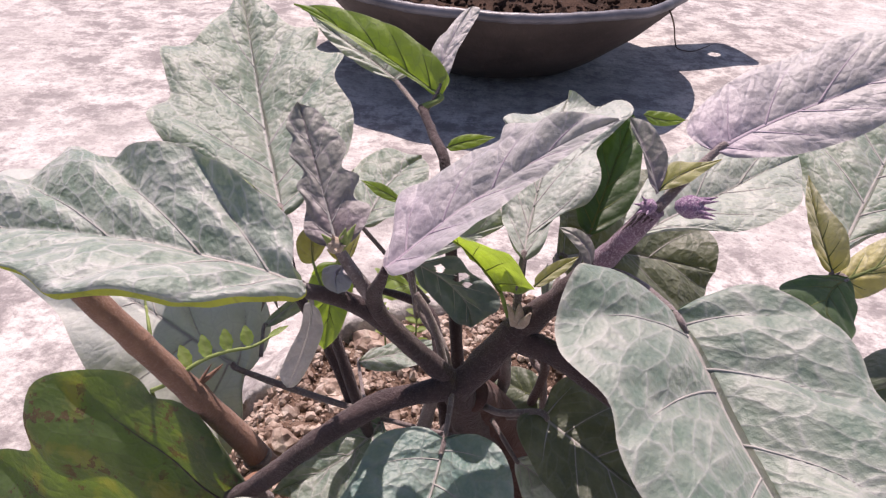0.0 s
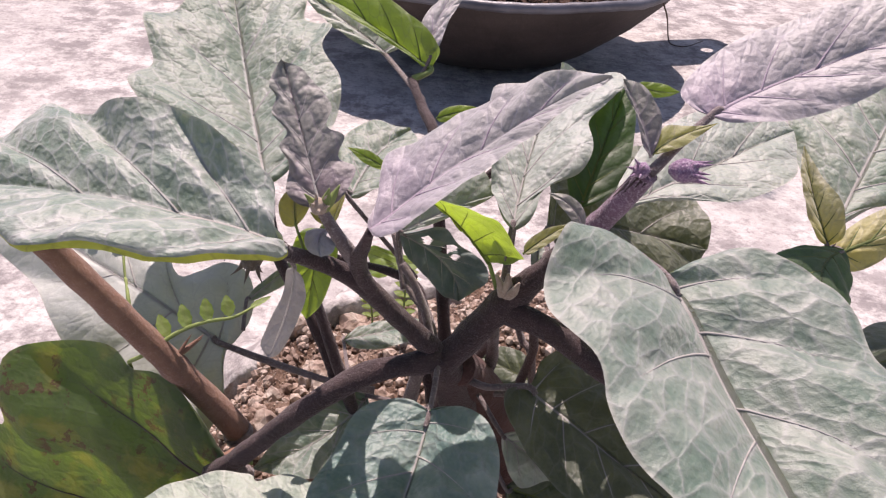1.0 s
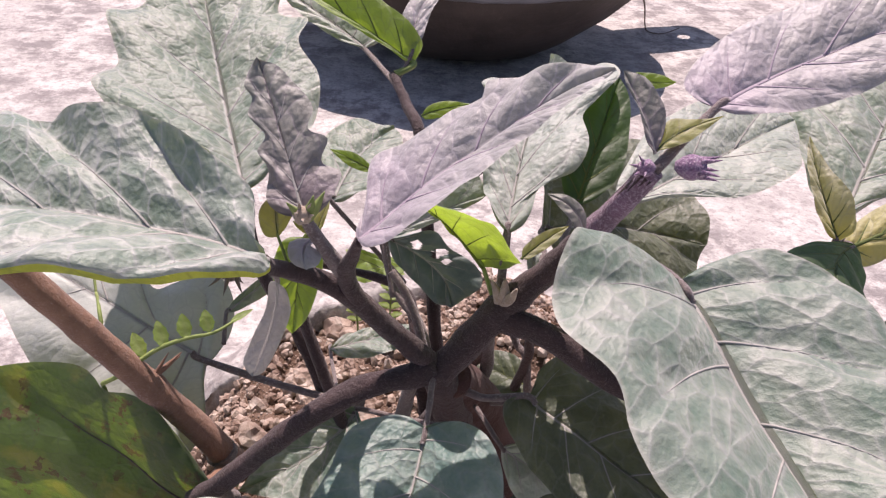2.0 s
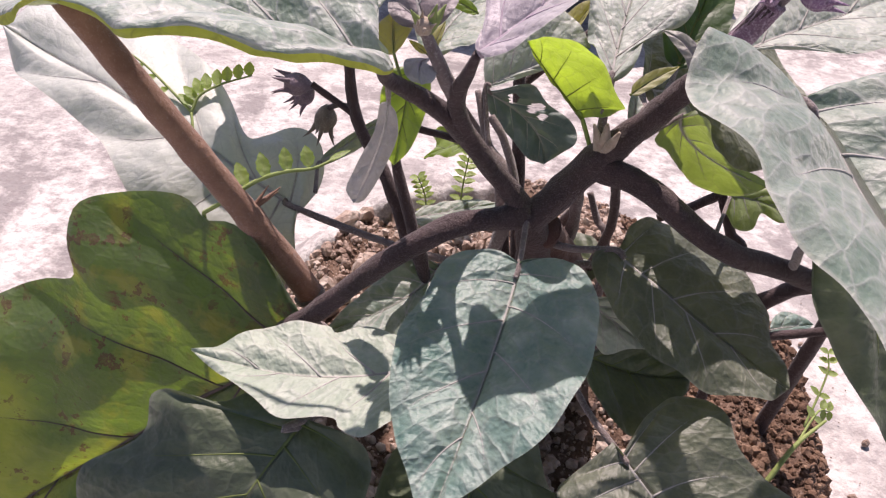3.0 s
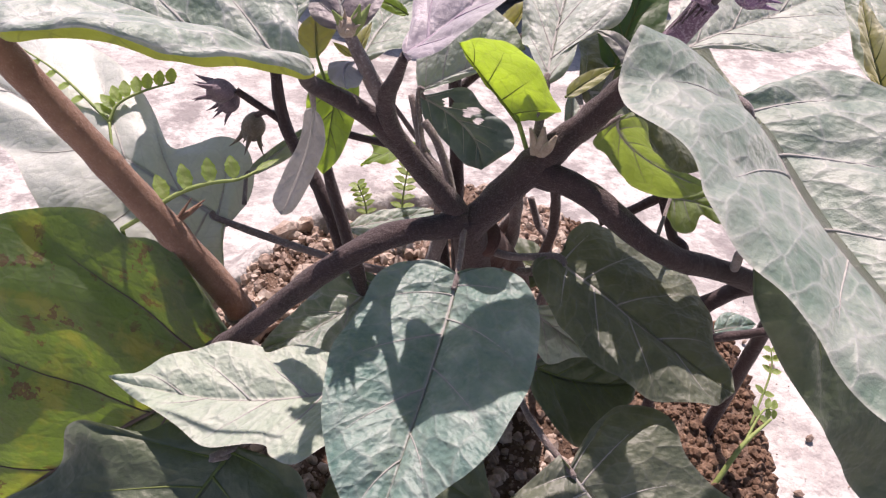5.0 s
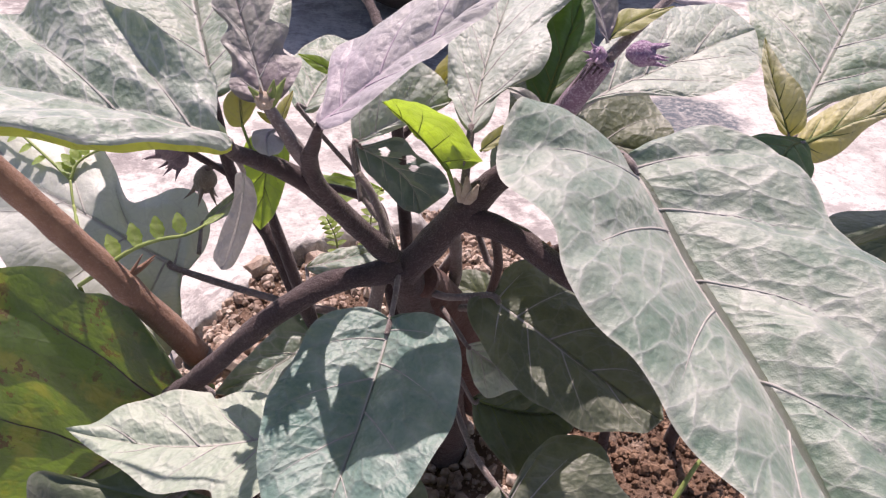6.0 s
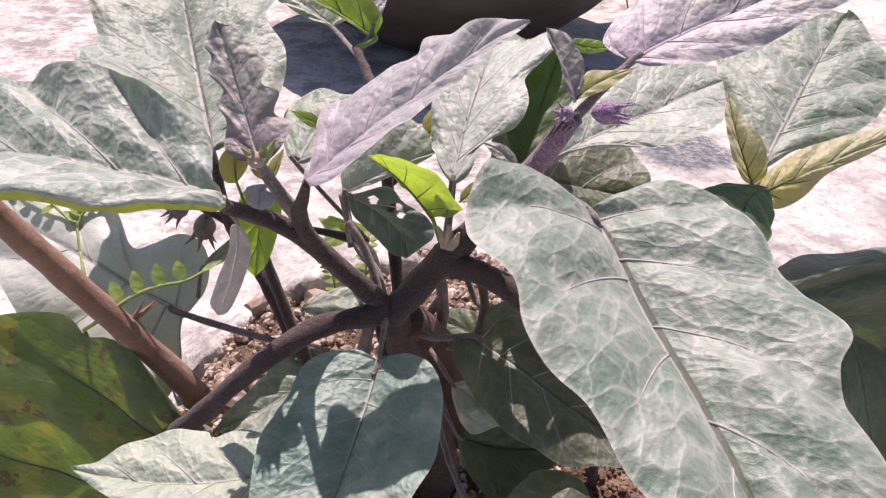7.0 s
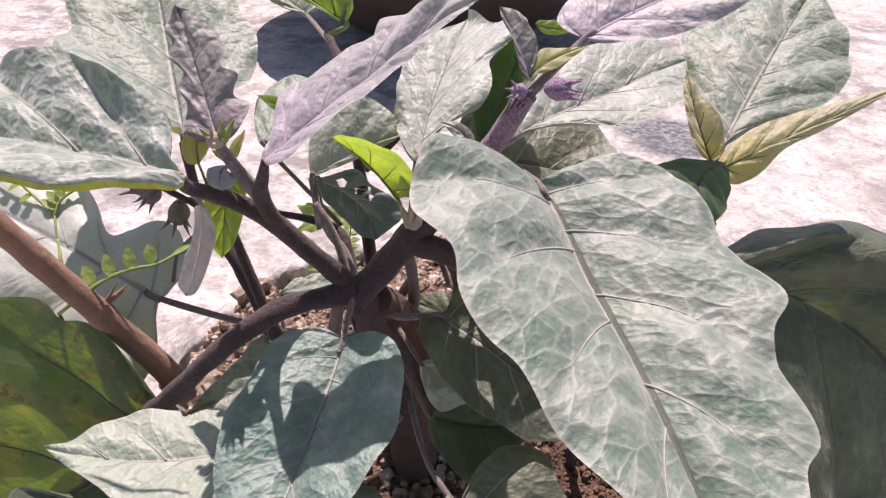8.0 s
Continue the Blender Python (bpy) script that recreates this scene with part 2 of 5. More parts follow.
GREEN_STALK = solid("green_stalk", [(0.3, (0.16, 0.22, 0.06)), (0.7, (0.28, 0.34, 0.12))], 200, 0.6, ((900, 0.0003),))
WEED = leaf_material("weed_leaflet", (0.22, 0.34, 0.07), (0.15, 0.26, 0.05), (0.30, 0.36, 0.14), (0.50, 0.66, 0.05), 0.45)
CALYX = solid("purple_bud", [(0.3, (0.11, 0.078, 0.095)), (0.7, (0.22, 0.16, 0.19))], 300, 0.6, ((900, 0.0005),), (1800, 0.52, 0.7, (0.36, 0.30, 0.34), 0.5), sheen=0.3)
BUD_OLIVE = solid("olive_bud", [(0.3, (0.12, 0.10, 0.075)), (0.7, (0.22, 0.18, 0.14))], 300, 0.6, ((900, 0.0005),), (1800, 0.52, 0.7, (0.34, 0.30, 0.26), 0.5), sheen=0.3)
BUD_PURPLE = solid("bright_purple_bud", [(0.3, (0.17, 0.09, 0.17)), (0.7, (0.30, 0.18, 0.29))], 300, 0.75, ((900, 0.0009),), (1800, 0.48, 0.66, (0.5, 0.42, 0.48), 0.65), sheen=0.3)
SOIL = solid("reddish_soil", [(0.3, (0.07, 0.042, 0.03)), (0.52, (0.16, 0.105, 0.078)), (0.75, (0.31, 0.23, 0.18))], 55, 0.95, ((160, 0.004), (700, 0.0015)), (500, 0.55, 0.7, (0.42, 0.32, 0.26), 0.5), spec=0.1)
CLOD = solid("soil_crumb", [(0.3, (0.17, 0.115, 0.09)), (0.5, (0.36, 0.275, 0.225)), (0.70, (0.62, 0.54, 0.47))], 75, 0.95, ((500, 0.0012),), spec=0.1)
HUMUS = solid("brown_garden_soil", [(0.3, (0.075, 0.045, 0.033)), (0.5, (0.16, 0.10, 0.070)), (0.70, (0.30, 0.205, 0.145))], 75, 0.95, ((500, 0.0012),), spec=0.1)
DARK_SOIL = solid("dark_pot_soil", [(0.3, (0.03, 0.02, 0.015)), (0.7, (0.09, 0.055, 0.04))], 40, 0.95, ((120, 0.005), (500, 0.002)), spec=0.1)
POT = solid("weathered_black_pan", [(0.3, (0.030, 0.023, 0.020)), (0.7, (0.075, 0.059, 0.052))], 14, 0.6, ((60, 0.0015), (400, 0.0004)), (120, 0.55, 0.75, (0.13, 0.105, 0.09), 0.35), spec=0.3)
POT_RIM = solid("worn_grey_rim", [(0.3, (0.06, 0.06, 0.07)), (0.7, (0.15, 0.15, 0.17))], 30, 0.45, ((90, 0.001),), spec=0.6)
TWIG = solid("dry_twig", [(0.3, (0.06, 0.045, 0.035)), (0.7, (0.16, 0.12, 0.09))], 200, 0.9, ((600, 0.0004),))


def concrete():
    """Sun-bleached rough cement with dark mould patches and pits."""
    m, nt, out = shader("bleached_concrete")
    base = ramp(nt, noise_of(nt, 15, 8, 0.68), [(0.32, (0.36, 0.345, 0.325)), (0.5, (0.50, 0.475, 0.45)), (0.68, (0.59, 0.565, 0.535))])
    mould = ramp(nt, noise_of(nt, 26, 9, 0.74), [(0.45, (0, 0, 0)), (0.57, (1, 1, 1))])
    region = ramp(nt, noise_of(nt, 3.2, 3), [(0.36, (0.15, 0.15, 0.15)), (0.52, (1, 1, 1))])
    mould = maths(nt, "MULTIPLY", mould, region)
    colour = mixed(nt, maths(nt, "MULTIPLY", mould, 0.75), base, (0.155, 0.140, 0.140))
    pits = ramp(nt, noise_of(nt, 85, 8, 0.75), [(0.51, (0, 0, 0)), (0.63, (1, 1, 1))])
    colour = mixed(nt, maths(nt, "MULTIPLY", pits, 0.55), colour, (0.20, 0.175, 0.175))
    grit = ramp(nt, noise_of(nt, 190, 5, 0.7), [(0.54, (0, 0, 0)), (0.68, (1, 1, 1))])
    colour = mixed(nt, maths(nt, "MULTIPLY", grit, 0.6), colour, (0.22, 0.19, 0.185))
    # one dark bluish speckled patch with an uneven edge
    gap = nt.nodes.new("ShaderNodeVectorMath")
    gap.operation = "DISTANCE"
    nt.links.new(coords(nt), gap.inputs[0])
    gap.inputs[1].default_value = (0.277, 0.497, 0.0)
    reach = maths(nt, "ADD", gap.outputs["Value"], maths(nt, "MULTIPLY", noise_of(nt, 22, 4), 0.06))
    blue_patch = ramp(nt, reach, [(0.070, (1, 1, 1)), (0.092, (0, 0, 0))])
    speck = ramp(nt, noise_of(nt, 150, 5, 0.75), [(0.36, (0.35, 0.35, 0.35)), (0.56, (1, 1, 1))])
    colour = mixed(nt, maths(nt, "MULTIPLY", maths(nt, "MULTIPLY", blue_patch, speck), 0.95), colour, (0.070, 0.088, 0.105))
    p = node(nt, "ShaderNodeBsdfPrincipled", Roughness=0.9)
    p.inputs["Specular IOR Level"].default_value = 0.2
    nt.links.new(colour, p.inputs["Base Color"])
    bumped(nt, [(noise_of(nt, 16, 4), 0.004), (noise_of(nt, 75, 5), 0.0022), (noise_of(nt, 260, 4), 0.0012)], [p.inputs["Normal"]])
    nt.links.new(p.outputs[0], out.inputs[0])
    return m


CONCRETE = concrete()


# ---- builders ----
def mesh_object(name, verts, faces, material, parent=None, label="", smooth=True):
    me = bpy.data.meshes.new(name)
    me.from_pydata([tuple(v) for v in verts], [], faces)
    if smooth:
        me.polygons.foreach_set("use_smooth", [True] * len(me.polygons))
    me.materials.append(material)
    me.update()
    ob = new(name, me)
    if parent:
        ob.parent = parent
        ob.matrix_parent_inverse = parent.matrix_world.inverted()
    if label:
        tagged(ob, label)
    return ob


def spline(points, count):
    """count points along a smooth curve through the given ones."""
    p = [np.array(q, float) for q in points]
    p = [2 * p[0] - p[1], *p, 2 * p[-1] - p[-2]]
    out = []
    n = len(p) - 3
    for i in range(count):
        x = i / (count - 1) * n
        k = min(int(x), n - 1)
        t = x - k
        a, b, c, d = p[k : k + 4]
        out.append(0.5 * (2 * b + (c - a) * t + (2 * a - 5 * b + 4 * c - d) * t * t + (3 * b - a - 3 * c + d) * t**3))
    return np.array(out)


def tube_mesh(points, radii, sides=10, count=None, rough=0.0, seed=0.0, nodes=()):
    count = count or 8 * len(points)
    path = spline(points, count)
    rr = np.interp(np.linspace(0, 1, count), np.linspace(0, 1, len(radii)), radii)
    for at, swell in nodes:
        rr = rr * (1 + swell * np.exp(-((np.linspace(0, 1, count) - at) ** 2) / 0.0006))
    verts, faces = [], []
    side = np.array((0.31, 0.87, 0.39))
    for i in range(count):
        d = path[min(i + 1, count - 1)] - path[max(i - 1, 0)]
        d = d / (np.linalg.norm(d) + 1e-9)
        side = side - (side @ d) * d
        side = side / np.linalg.norm(side)
        other = np.cross(d, side)
        for k in range(sides):
            a = 2 * math.pi * k / sides
            r = rr[i]
            if rough:
                q = path[i] * 140 + np.array((math.cos(a), math.sin(a), seed))
                r *= 1 + rough * noise.noise(Vector(q))
            verts.append(path[i] + r * (math.cos(a) * side + math.sin(a) * other))
    for i in range(count - 1):
        for k in range(sides):
            j = (k + 1) % sides
            faces.append((i * sides + k, i * sides + j, (i + 1) * sides + j, (i + 1) * sides + k))
    faces.append(tuple(range(sides))[::-1])
    faces.append(tuple(range((count - 1) * sides, count * sides)))
    return verts, faces


def tube(name, points, radii, material, parent, label="", **kw):
    v, f = tube_mesh(points, radii, **kw)
    return mesh_object(name, v, f, material, parent, label)


def thing(name, place, label, category, group="", kind=""):
    ob = new(name)
    ob.empty_display_size = 0.02
    ob.location = place
    bpy.context.view_layer.update()
    return tagged(ob, label, category, group, kind)


LEAF_LABEL = {
    "dust": "dusty grey-green downy eggplant leaf", "soft": "soft grey-green downy leaf with sunlit patches", "pale": "pale sunlit downy leaf", "frosted": "broad green leaf with frosty down and a curled yellow-green margin", "sage": "pale sage-green pointed downy leaf", "teal": "dull blue-green leaf with shade in its colour", "bleached": "broad downy leaf with sun glare in its whitish colour", "purple": "purple-flushed downy young leaf",
    "fresh": "bright green thin leaf with light shining through", "dark": "deep green smooth leaf", "shade": "dull dark green leaf with shade in its colour", "olive": "olive-grey leaf with shade in its tone and dull green veins", "tender": "half-open young leaf with yellow glowing folds", "green": "soft green leaf hanging in folds", "young": "small yellowish young leaf",
    "plum": "upright plum-purple young leaf with wavy edges", "dry": "limp greyish wilting leaf", "spotted": "large old leaf with yellow patches and brown spots",
}


LEAN = 0.13  # how far the side veins run towards the tip


def leaf(plant, kind, base, mid, tip, side_a, side_b, edge_a, edge_b, arch=0.12, quilt=1.0, ruffle=1.0, petiole=None, rib=None, curl_a=(), curl_b=0.0, fold_b=(), side_rib=0.44, holes=()):
    """A leaf: curved midrib from base to tip, each half spread along its own side way, its margin given as (share of the midrib, half width in mm).
    curl_a: rise of the margin of side a, and from where to where along it; fold_b: share across at which side b bends down, and how far; holes: (half, share along, share across, radius)."""
    b, m, t = (np.array(v, float) for v in (base, mid, tip))
    c = 2 * m - 0.5 * (b + t)
    along = lambda u: (1 - u) ** 2 * b + 2 * u * (1 - u) * c + u * u * t
    length = np.linalg.norm(t - b)
    width = max(w for _, w in edge_a + edge_b) / 1000
    size = math.sqrt(length * max(width, 0.004))
    ns, nw = (26, 7) if size < 0.014 else (56, 15) if size < 0.03 else (96, 26)
    nv = 4 if size < 0.014 else 5
    seed = 100 * b[0] + 57 * b[1] + 31 * t[2]
    sa, sb = np.array(side_a), np.array(side_b)
    up = np.cross(t - b, sa - sb)
    up /= np.linalg.norm(up)
    if up[2] < 0 and abs(up[2]) > 0.15 or (abs(up[2]) <= 0.15 and up[1] > 0):
        up = -up
    verts, vein, share, rims, flat = [], [], [], [], []
    axis = (t - b) / length

    def at_edge(edge, s):
        pts = [(0.0, 0.0), *[(u, w / 1000) for u, w in edge], (1.0, 0.0)]
        return spline([(u * length, w, 0) for u, w in pts], ns) if s is None else None

    rows = {}
    for tag, side, edge in (("a", sa, edge_a), ("b", sb, edge_b)):
        line = at_edge(edge, None)
        step = np.r_[0, np.cumsum(np.linalg.norm(np.diff(line, axis=0), axis=1))]
        step /= step[-1]
        even = np.stack([np.interp(np.linspace(0, 1, ns), step, line[:, q]) for q in range(2)], 1)
        for i in range(ns):
            s = i / (ns - 1)
            um = s ** 1.6
            foot = along(um)
            u, w = even[i, 0] / length, max(even[i, 1], 0)
            rim = along(u) + w * side
            reach = np.linalg.norm(rim - foot)
            for k in range(nw + 1):
                if k == 0 and tag == "b":
                    rows[tag, i, 0] = rows["a", i, 0]
                    continue
                f = k / nw
                p = foot + f * (rim - foot)
                cell = ((s - LEAN * f) * nv + (0.35 if tag == "b" else 0.0)) % 1.0
                lane = abs(math.sin(math.pi * cell))
                q = Vector((p[0] * 150 + seed, p[1] * 150, p[2] * 150))
                d2 = noise.voronoi(q, distance_metric="DISTANCE", exponent=2.5)[0]
                pillow = max(0.0, 1.0 - 1.6 * d2[0] ** 2)
                calm = min(1.0, lane * 2.5)
                rise = quilt * size * (0.024 * lane * min(1, f * 4) + 0.005 * pillow * calm * min(1, 3 * f, (1 - f) * 4 + 0.15))
                rise += arch * reach * (f - f * f) * 1.6
                rise += ruffle * 0.075 * width * f**2 * (noise.noise(Vector((s * 7 + seed, f, 3.1 if tag == "a" else 9.4))) * 1.5)
                rise += quilt * 0.0005 * min(1, size / 0.03) * noise.noise(Vector(p * 120) + Vector((0, seed, 0))) * min(1, 3 * f)
                rise += 0.03 * size * noise.noise(Vector(p * 45) + Vector((seed, 0, 0)))
                rise -= 0.006 * size if k == 0 else 0
                if tag == "b" and f > 0.78:
                    rise += curl_b * ((f - 0.78) / 0.22) ** 1.6 * math.sin(math.pi * min(1, s * 1.1)) ** 0.5
                if tag == "a" and curl_a and curl_a[1] < s < curl_a[2] and f > 0.55:
                    rise += curl_a[0] * ((f - 0.55) / 0.45) ** 1.3 * math.sin(math.pi * (s - curl_a[1]) / (curl_a[2] - curl_a[1]))
                if tag == "b" and fold_b and f > fold_b[0]:
                    g = (f - fold_b[0]) / (1 - fold_b[0])
                    much = math.sin(math.pi * min(1, 0.04 + s * 1.05)) ** 0.4
                    hinge = foot + fold_b[0] * (rim - foot)
                    bent = hinge + (p - hinge) * 0.22 * math.sin(g * math.pi * 0.9) / g
                    p = p + much * (bent - p)
                    rise -= much * fold_b[1] * g ** 1.3 * (0.85 + 0.4 * noise.noise(Vector((s * 9, seed, 1.7))))
                verts.append(p + up * rise)
                rows[tag, i, k] = len(verts) - 1
                near = max(0.0, 1 - lane * 7) * (1 - 0.8 * f)
                vein.append(max(near, 1 - f * nw if f * nw < 1 else 0))
                across, ahead = f * reach, (p - b) @ axis
                flat += [across if tag == "a" else -across - 0.3, ahead - 0.45 * across, 0.0]
                rims.append(1.0 if k == nw else 0.0)
                share.append(min(1, max(0, um + 0.15 * f)))
    faces = []
    for tag in "ab":
        for i in range(ns - 1):
            for k in range(nw):
                q = (rows[tag, i, k], rows[tag, i + 1, k], rows[tag, i + 1, k + 1], rows[tag, i, k + 1])
                faces.append(q if tag == "a" else q[::-1])
    for tag, s, f, r in holes:
        spot = verts[rows[tag, round(s * (ns - 1)), max(1, round(f * nw))]]
        faces = [q for q in faces if np.linalg.norm(verts[q[0]] - spot) > r * (1 + 0.9 * noise.noise(Vector(verts[q[0]] * 420)))]
    ob = mesh_object("leaf", verts, faces, LEAF[kind], plant, LEAF_LABEL[kind])
    if fold_b:
        ob.data.materials.append(LEAF["margin"])
        hem = {rows["b", i, k] for i in range(2, ns - 4) for k in range(math.ceil(fold_b[0] * nw) + 1, nw + 1)}
        for poly in ob.data.polygons:
            if all(v in hem for v in poly.vertices):
                poly.material_index = 1
    for key, values in (("vein", vein), ("along", share), ("rim", rims)):
        at = ob.data.attributes.new(key, "FLOAT", "POINT")
        at.data.foreach_set("value", values)
    at = ob.data.attributes.new("flat", "FLOAT_VECTOR", "POINT")
    at.data.foreach_set("vector", [float(v + seed) if k % 3 == 1 else float(v) for k, v in enumerate(flat)])
    rib_mat = {"fresh": VEIN_GREEN, "young": VEIN_GREEN, "tender": VEIN_GREEN, "dark": VEIN_GREEN, "shade": VEIN_GREEN, "spotted": VEIN_DARK, "purple": VEIN_PALE}.get(kind, VEIN)
    normals = [v.normal.copy() for v in ob.data.vertices]

    def outer(i, lift):
        n = np.array(normals[i])
        return verts[i] + (n if n @ up > 0 else -n) * lift

    r0 = rib or min(0.0011, 0.013 * length + 0.0002)
    spine = [outer(rows["a", i, 0], -r0 * 0.25) for i in range(0, ns, 4)]
    tube("midrib", spine, [r0, r0 * 0.7, r0 * 0.4, r0 * 0.15], rib_mat, ob, sides=7, count=32)
    if size >= 0.014:
        for tag in "ab":
            off = 0.35 if tag == "b" else 0.0
            for j in range(1, nv + 1):
                start = (j - off) / nv
                if not 0.08 < start < 0.88:
                    continue
                rv = r0 * side_rib * (1 - 0.5 * start)
                line = []
                for k in range(0, round(nw * 0.82)):
                    x = min(start + LEAN * k / nw, 1.0) * (ns - 1)
                    i = min(int(x), ns - 2)
                    line.append((1 - x + i) * outer(rows[tag, i, k], -rv * 0.1) + (x - i) * outer(rows[tag, i + 1, k], -rv * 0.1))
                tube("vein", line, [rv, rv * 0.7, rv * 0.45, rv * 0.12], rib_mat, ob, sides=5, count=36, rough=0.3, seed=start)
    if petiole is not None:
        stalk = petiole if isinstance(petiole[0], (tuple, list)) else [petiole]
        tube("petiole", [*stalk, tuple(b), tuple(along(0.06))], [r0 * 1.3, r0 * 1.05, r0 * 0.9], GREEN_STALK if kind in ("fresh", "young") else PETIOLE, ob, rough=0.25, sides=9)
    return ob


# ---- setting: concrete terrace ----
def ground():
    n = 90
    xs = np.concatenate([np.linspace(-60, -1.3, 10)[:-1], np.linspace(-1.3, 1.5, n), np.linspace(1.5, 60, 10)[1:]])
    ys = np.concatenate([np.linspace(-60, -0.7, 8)[:-1], np.linspace(-0.7, 2.2, n), np.linspace(2.2, 60, 10)[1:]])
    verts = [(x, y, 0.004 * noise.noise(Vector((x * 5, y * 5, 0))) + 0.0025 * noise.noise(Vector((x * 22, y * 22, 4)))) for y in ys for x in xs]
    w = len(xs)
    faces = [(j * w + i, j * w + i + 1, (j + 1) * w + i + 1, (j + 1) * w + i) for j in range(len(ys) - 1) for i in range(w - 1)]
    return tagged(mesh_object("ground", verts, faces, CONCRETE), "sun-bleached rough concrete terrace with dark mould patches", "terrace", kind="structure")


ground()


def soil_height(x, y):
    r = math.hypot((x - 0.035) / (0.175 if x < 0.035 else 0.140), (y - 0.085) / 0.165) + 0.10 * noise.noise(Vector((x * 14, y * 14, 7)))
    top = 0.066 - 0.16 * max(0.0, x - 0.04) + 0.034 * math.exp(-((x - 0.045) ** 2 + (y - 0.115) ** 2) / 0.0030)
    e = min(1.0, max(0.0, (1.08 - r) / (0.34 if x < 0.035 else 0.34 - min(0.10, x - 0.035))))
    e = e * e * (3 - 2 * e)
    return top * e - 0.01 + 0.008 * noise.noise(Vector((x * 30, y * 30, 1))) + 0.004 * noise.noise(Vector((x * 90, y * 90, 2)))


def soil_heap():
    n = 150
    verts = [(0.035 + 0.24 * (2 * i / n - 1), 0.085 + 0.23 * (2 * j / n - 1)) for j in range(n + 1) for i in range(n + 1)]
    verts = [(x, y, soil_height(x, y)) for x, y in verts]
    w = n + 1
    faces = [(j * w + i, j * w + i + 1, (j + 1) * w + i + 1, (j + 1) * w + i) for j in range(n) for i in range(n)]
    faces = [f for f in faces if max(verts[k][2] for k in f) > -0.006]
    tagged(mesh_object("soil", verts, faces, SOIL), "loose reddish-brown soil heaped on the concrete", "soil", kind="stuff")


soil_heap()


def cement_lip():
    """A worn ridge of cement behind the soil: steep towards the soil, rounded on top, sloping outwards to the terrace."""
    line = spline([(-0.128, 0.132, 0), (-0.105, 0.144, 0), (-0.075, 0.152, 0), (-0.046, 0.166, 0), (-0.020, 0.181, 0), (0.012, 0.188, 0), (0.045, 0.190, 0)], 90)
    section = [(-0.003, -0.03), (-0.001, 0.030), (0.000, 0.050), (0.0005, 0.060), (0.002, 0.067), (0.006, 0.070), (0.013, 0.069), (0.026, 0.058), (0.046, 0.034), (0.075, -0.012)]
    verts, faces, w = [], [], len(section)
    for i, p in enumerate(line):
        d = line[min(i + 1, 89)] - line[max(i - 1, 0)]
        out = np.array((-d[1], d[0], 0)) / np.linalg.norm(d)
        fall = min(1.0, i / 42 + 0.08, (89 - i) / 16)
        for o, z in section:
            q = p + out * o
            rough = 0.0042 * noise.noise(Vector((q[0] * 60, q[1] * 60, z * 60))) + 0.0026 * noise.noise(Vector((q[0] * 190, q[1] * 190, z * 190)))
            verts.append((q[0] + rough * out[0], q[1] + rough * out[1], (z * fall if z > 0 else z) + rough))
    for i in range(89):
        for k in range(w - 1):
            faces.append((i * w + k, i * w + k + 1, (i + 1) * w + k + 1, (i + 1) * w + k))
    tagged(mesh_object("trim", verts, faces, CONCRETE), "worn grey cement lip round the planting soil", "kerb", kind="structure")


cement_lip()


def lump(rng, place, r, flat=0.8):
    """A crumb of soil: a squashed, uneven icosahedron."""
    bm = bmesh.new()
    bmesh.ops.create_icosphere(bm, subdivisions=1 if r < 0.0035 else 2, radius=1)
    s = rng.uniform(0, 99)
    m = pose(*place, rng.uniform(0, 360), rng.uniform(0, 360), rng.uniform(0, 360))
    out = []
    for v in bm.verts:
        k = r * (1 + 0.45 * noise.noise(v.co * 1.7 + Vector((s, 0, 0))) + 0.30 * noise.noise(v.co * 3.9 + Vector((0, s, 0))))
        q = m @ Vector((v.co.x * k, v.co.y * k * 0.85, v.co.z * k * flat))
        out.append(tuple(q))
    faces = [tuple(v.index for v in f.verts) for f in bm.faces]
    bm.free()
    return out, faces


def crumbs(name, count, area, height, sizes, material, label, seed):
    rng = random.Random(seed)
    verts, faces = [], []
    for _ in range(count):
        x, y = rng.uniform(area[0], area[1]), rng.uniform(area[2], area[3])
        z = height(x, y)
        if z is None:
            continue
        r = sizes[0] + (sizes[1] - sizes[0]) * rng.random() ** 4
        v, f = lump(rng, (x, y, z + r * 0.3), r)
        k = len(verts)
        verts += v
        faces += [tuple(i + k for i in q) for q in f]
    tagged(mesh_object(name, verts, faces, material, smooth=False), label, "soil", kind="stuff")


def on_heap(x, y):
    z = soil_height(x, y)
    return z if z > 0.0 else None


crumbs("soil_crumbs", 12000, (-0.14, 0.078, -0.08, 0.25), on_heap, (0.0005, 0.0036), CLOD, "pinkish-brown soil crumbs and small stones", 5)
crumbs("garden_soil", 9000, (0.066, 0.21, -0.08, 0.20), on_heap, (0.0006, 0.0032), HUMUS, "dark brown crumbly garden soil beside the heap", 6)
crumbs("soil_clods", 110, (-0.125, 0.00, 0.03, 0.17), on_heap, (0.0035, 0.0090), CLOD, "larger pale reddish soil clods lying on the heap", 12)
crumbs("scattered_crumbs", 500, (-0.22, 0.27, -0.10, 0.33), lambda x, y: None if soil_height(x, y) > 0.004 or random.Random(x * 91 + y * 57).random() < 1.6 * math.hypot(x - 0.035, y - 0.085) / 0.27 - 0.7 else 0.0005, (0.0005, 0.0028), CLOD, "stray soil crumbs scattered on the concrete round the heap", 14)


# ---- the eggplant: stems first ----
eggplant = thing("eggplant_plant", (0.02, 0.03, 0.05), "young eggplant bush with downy grey-green and purple leaves in soil", "plant")


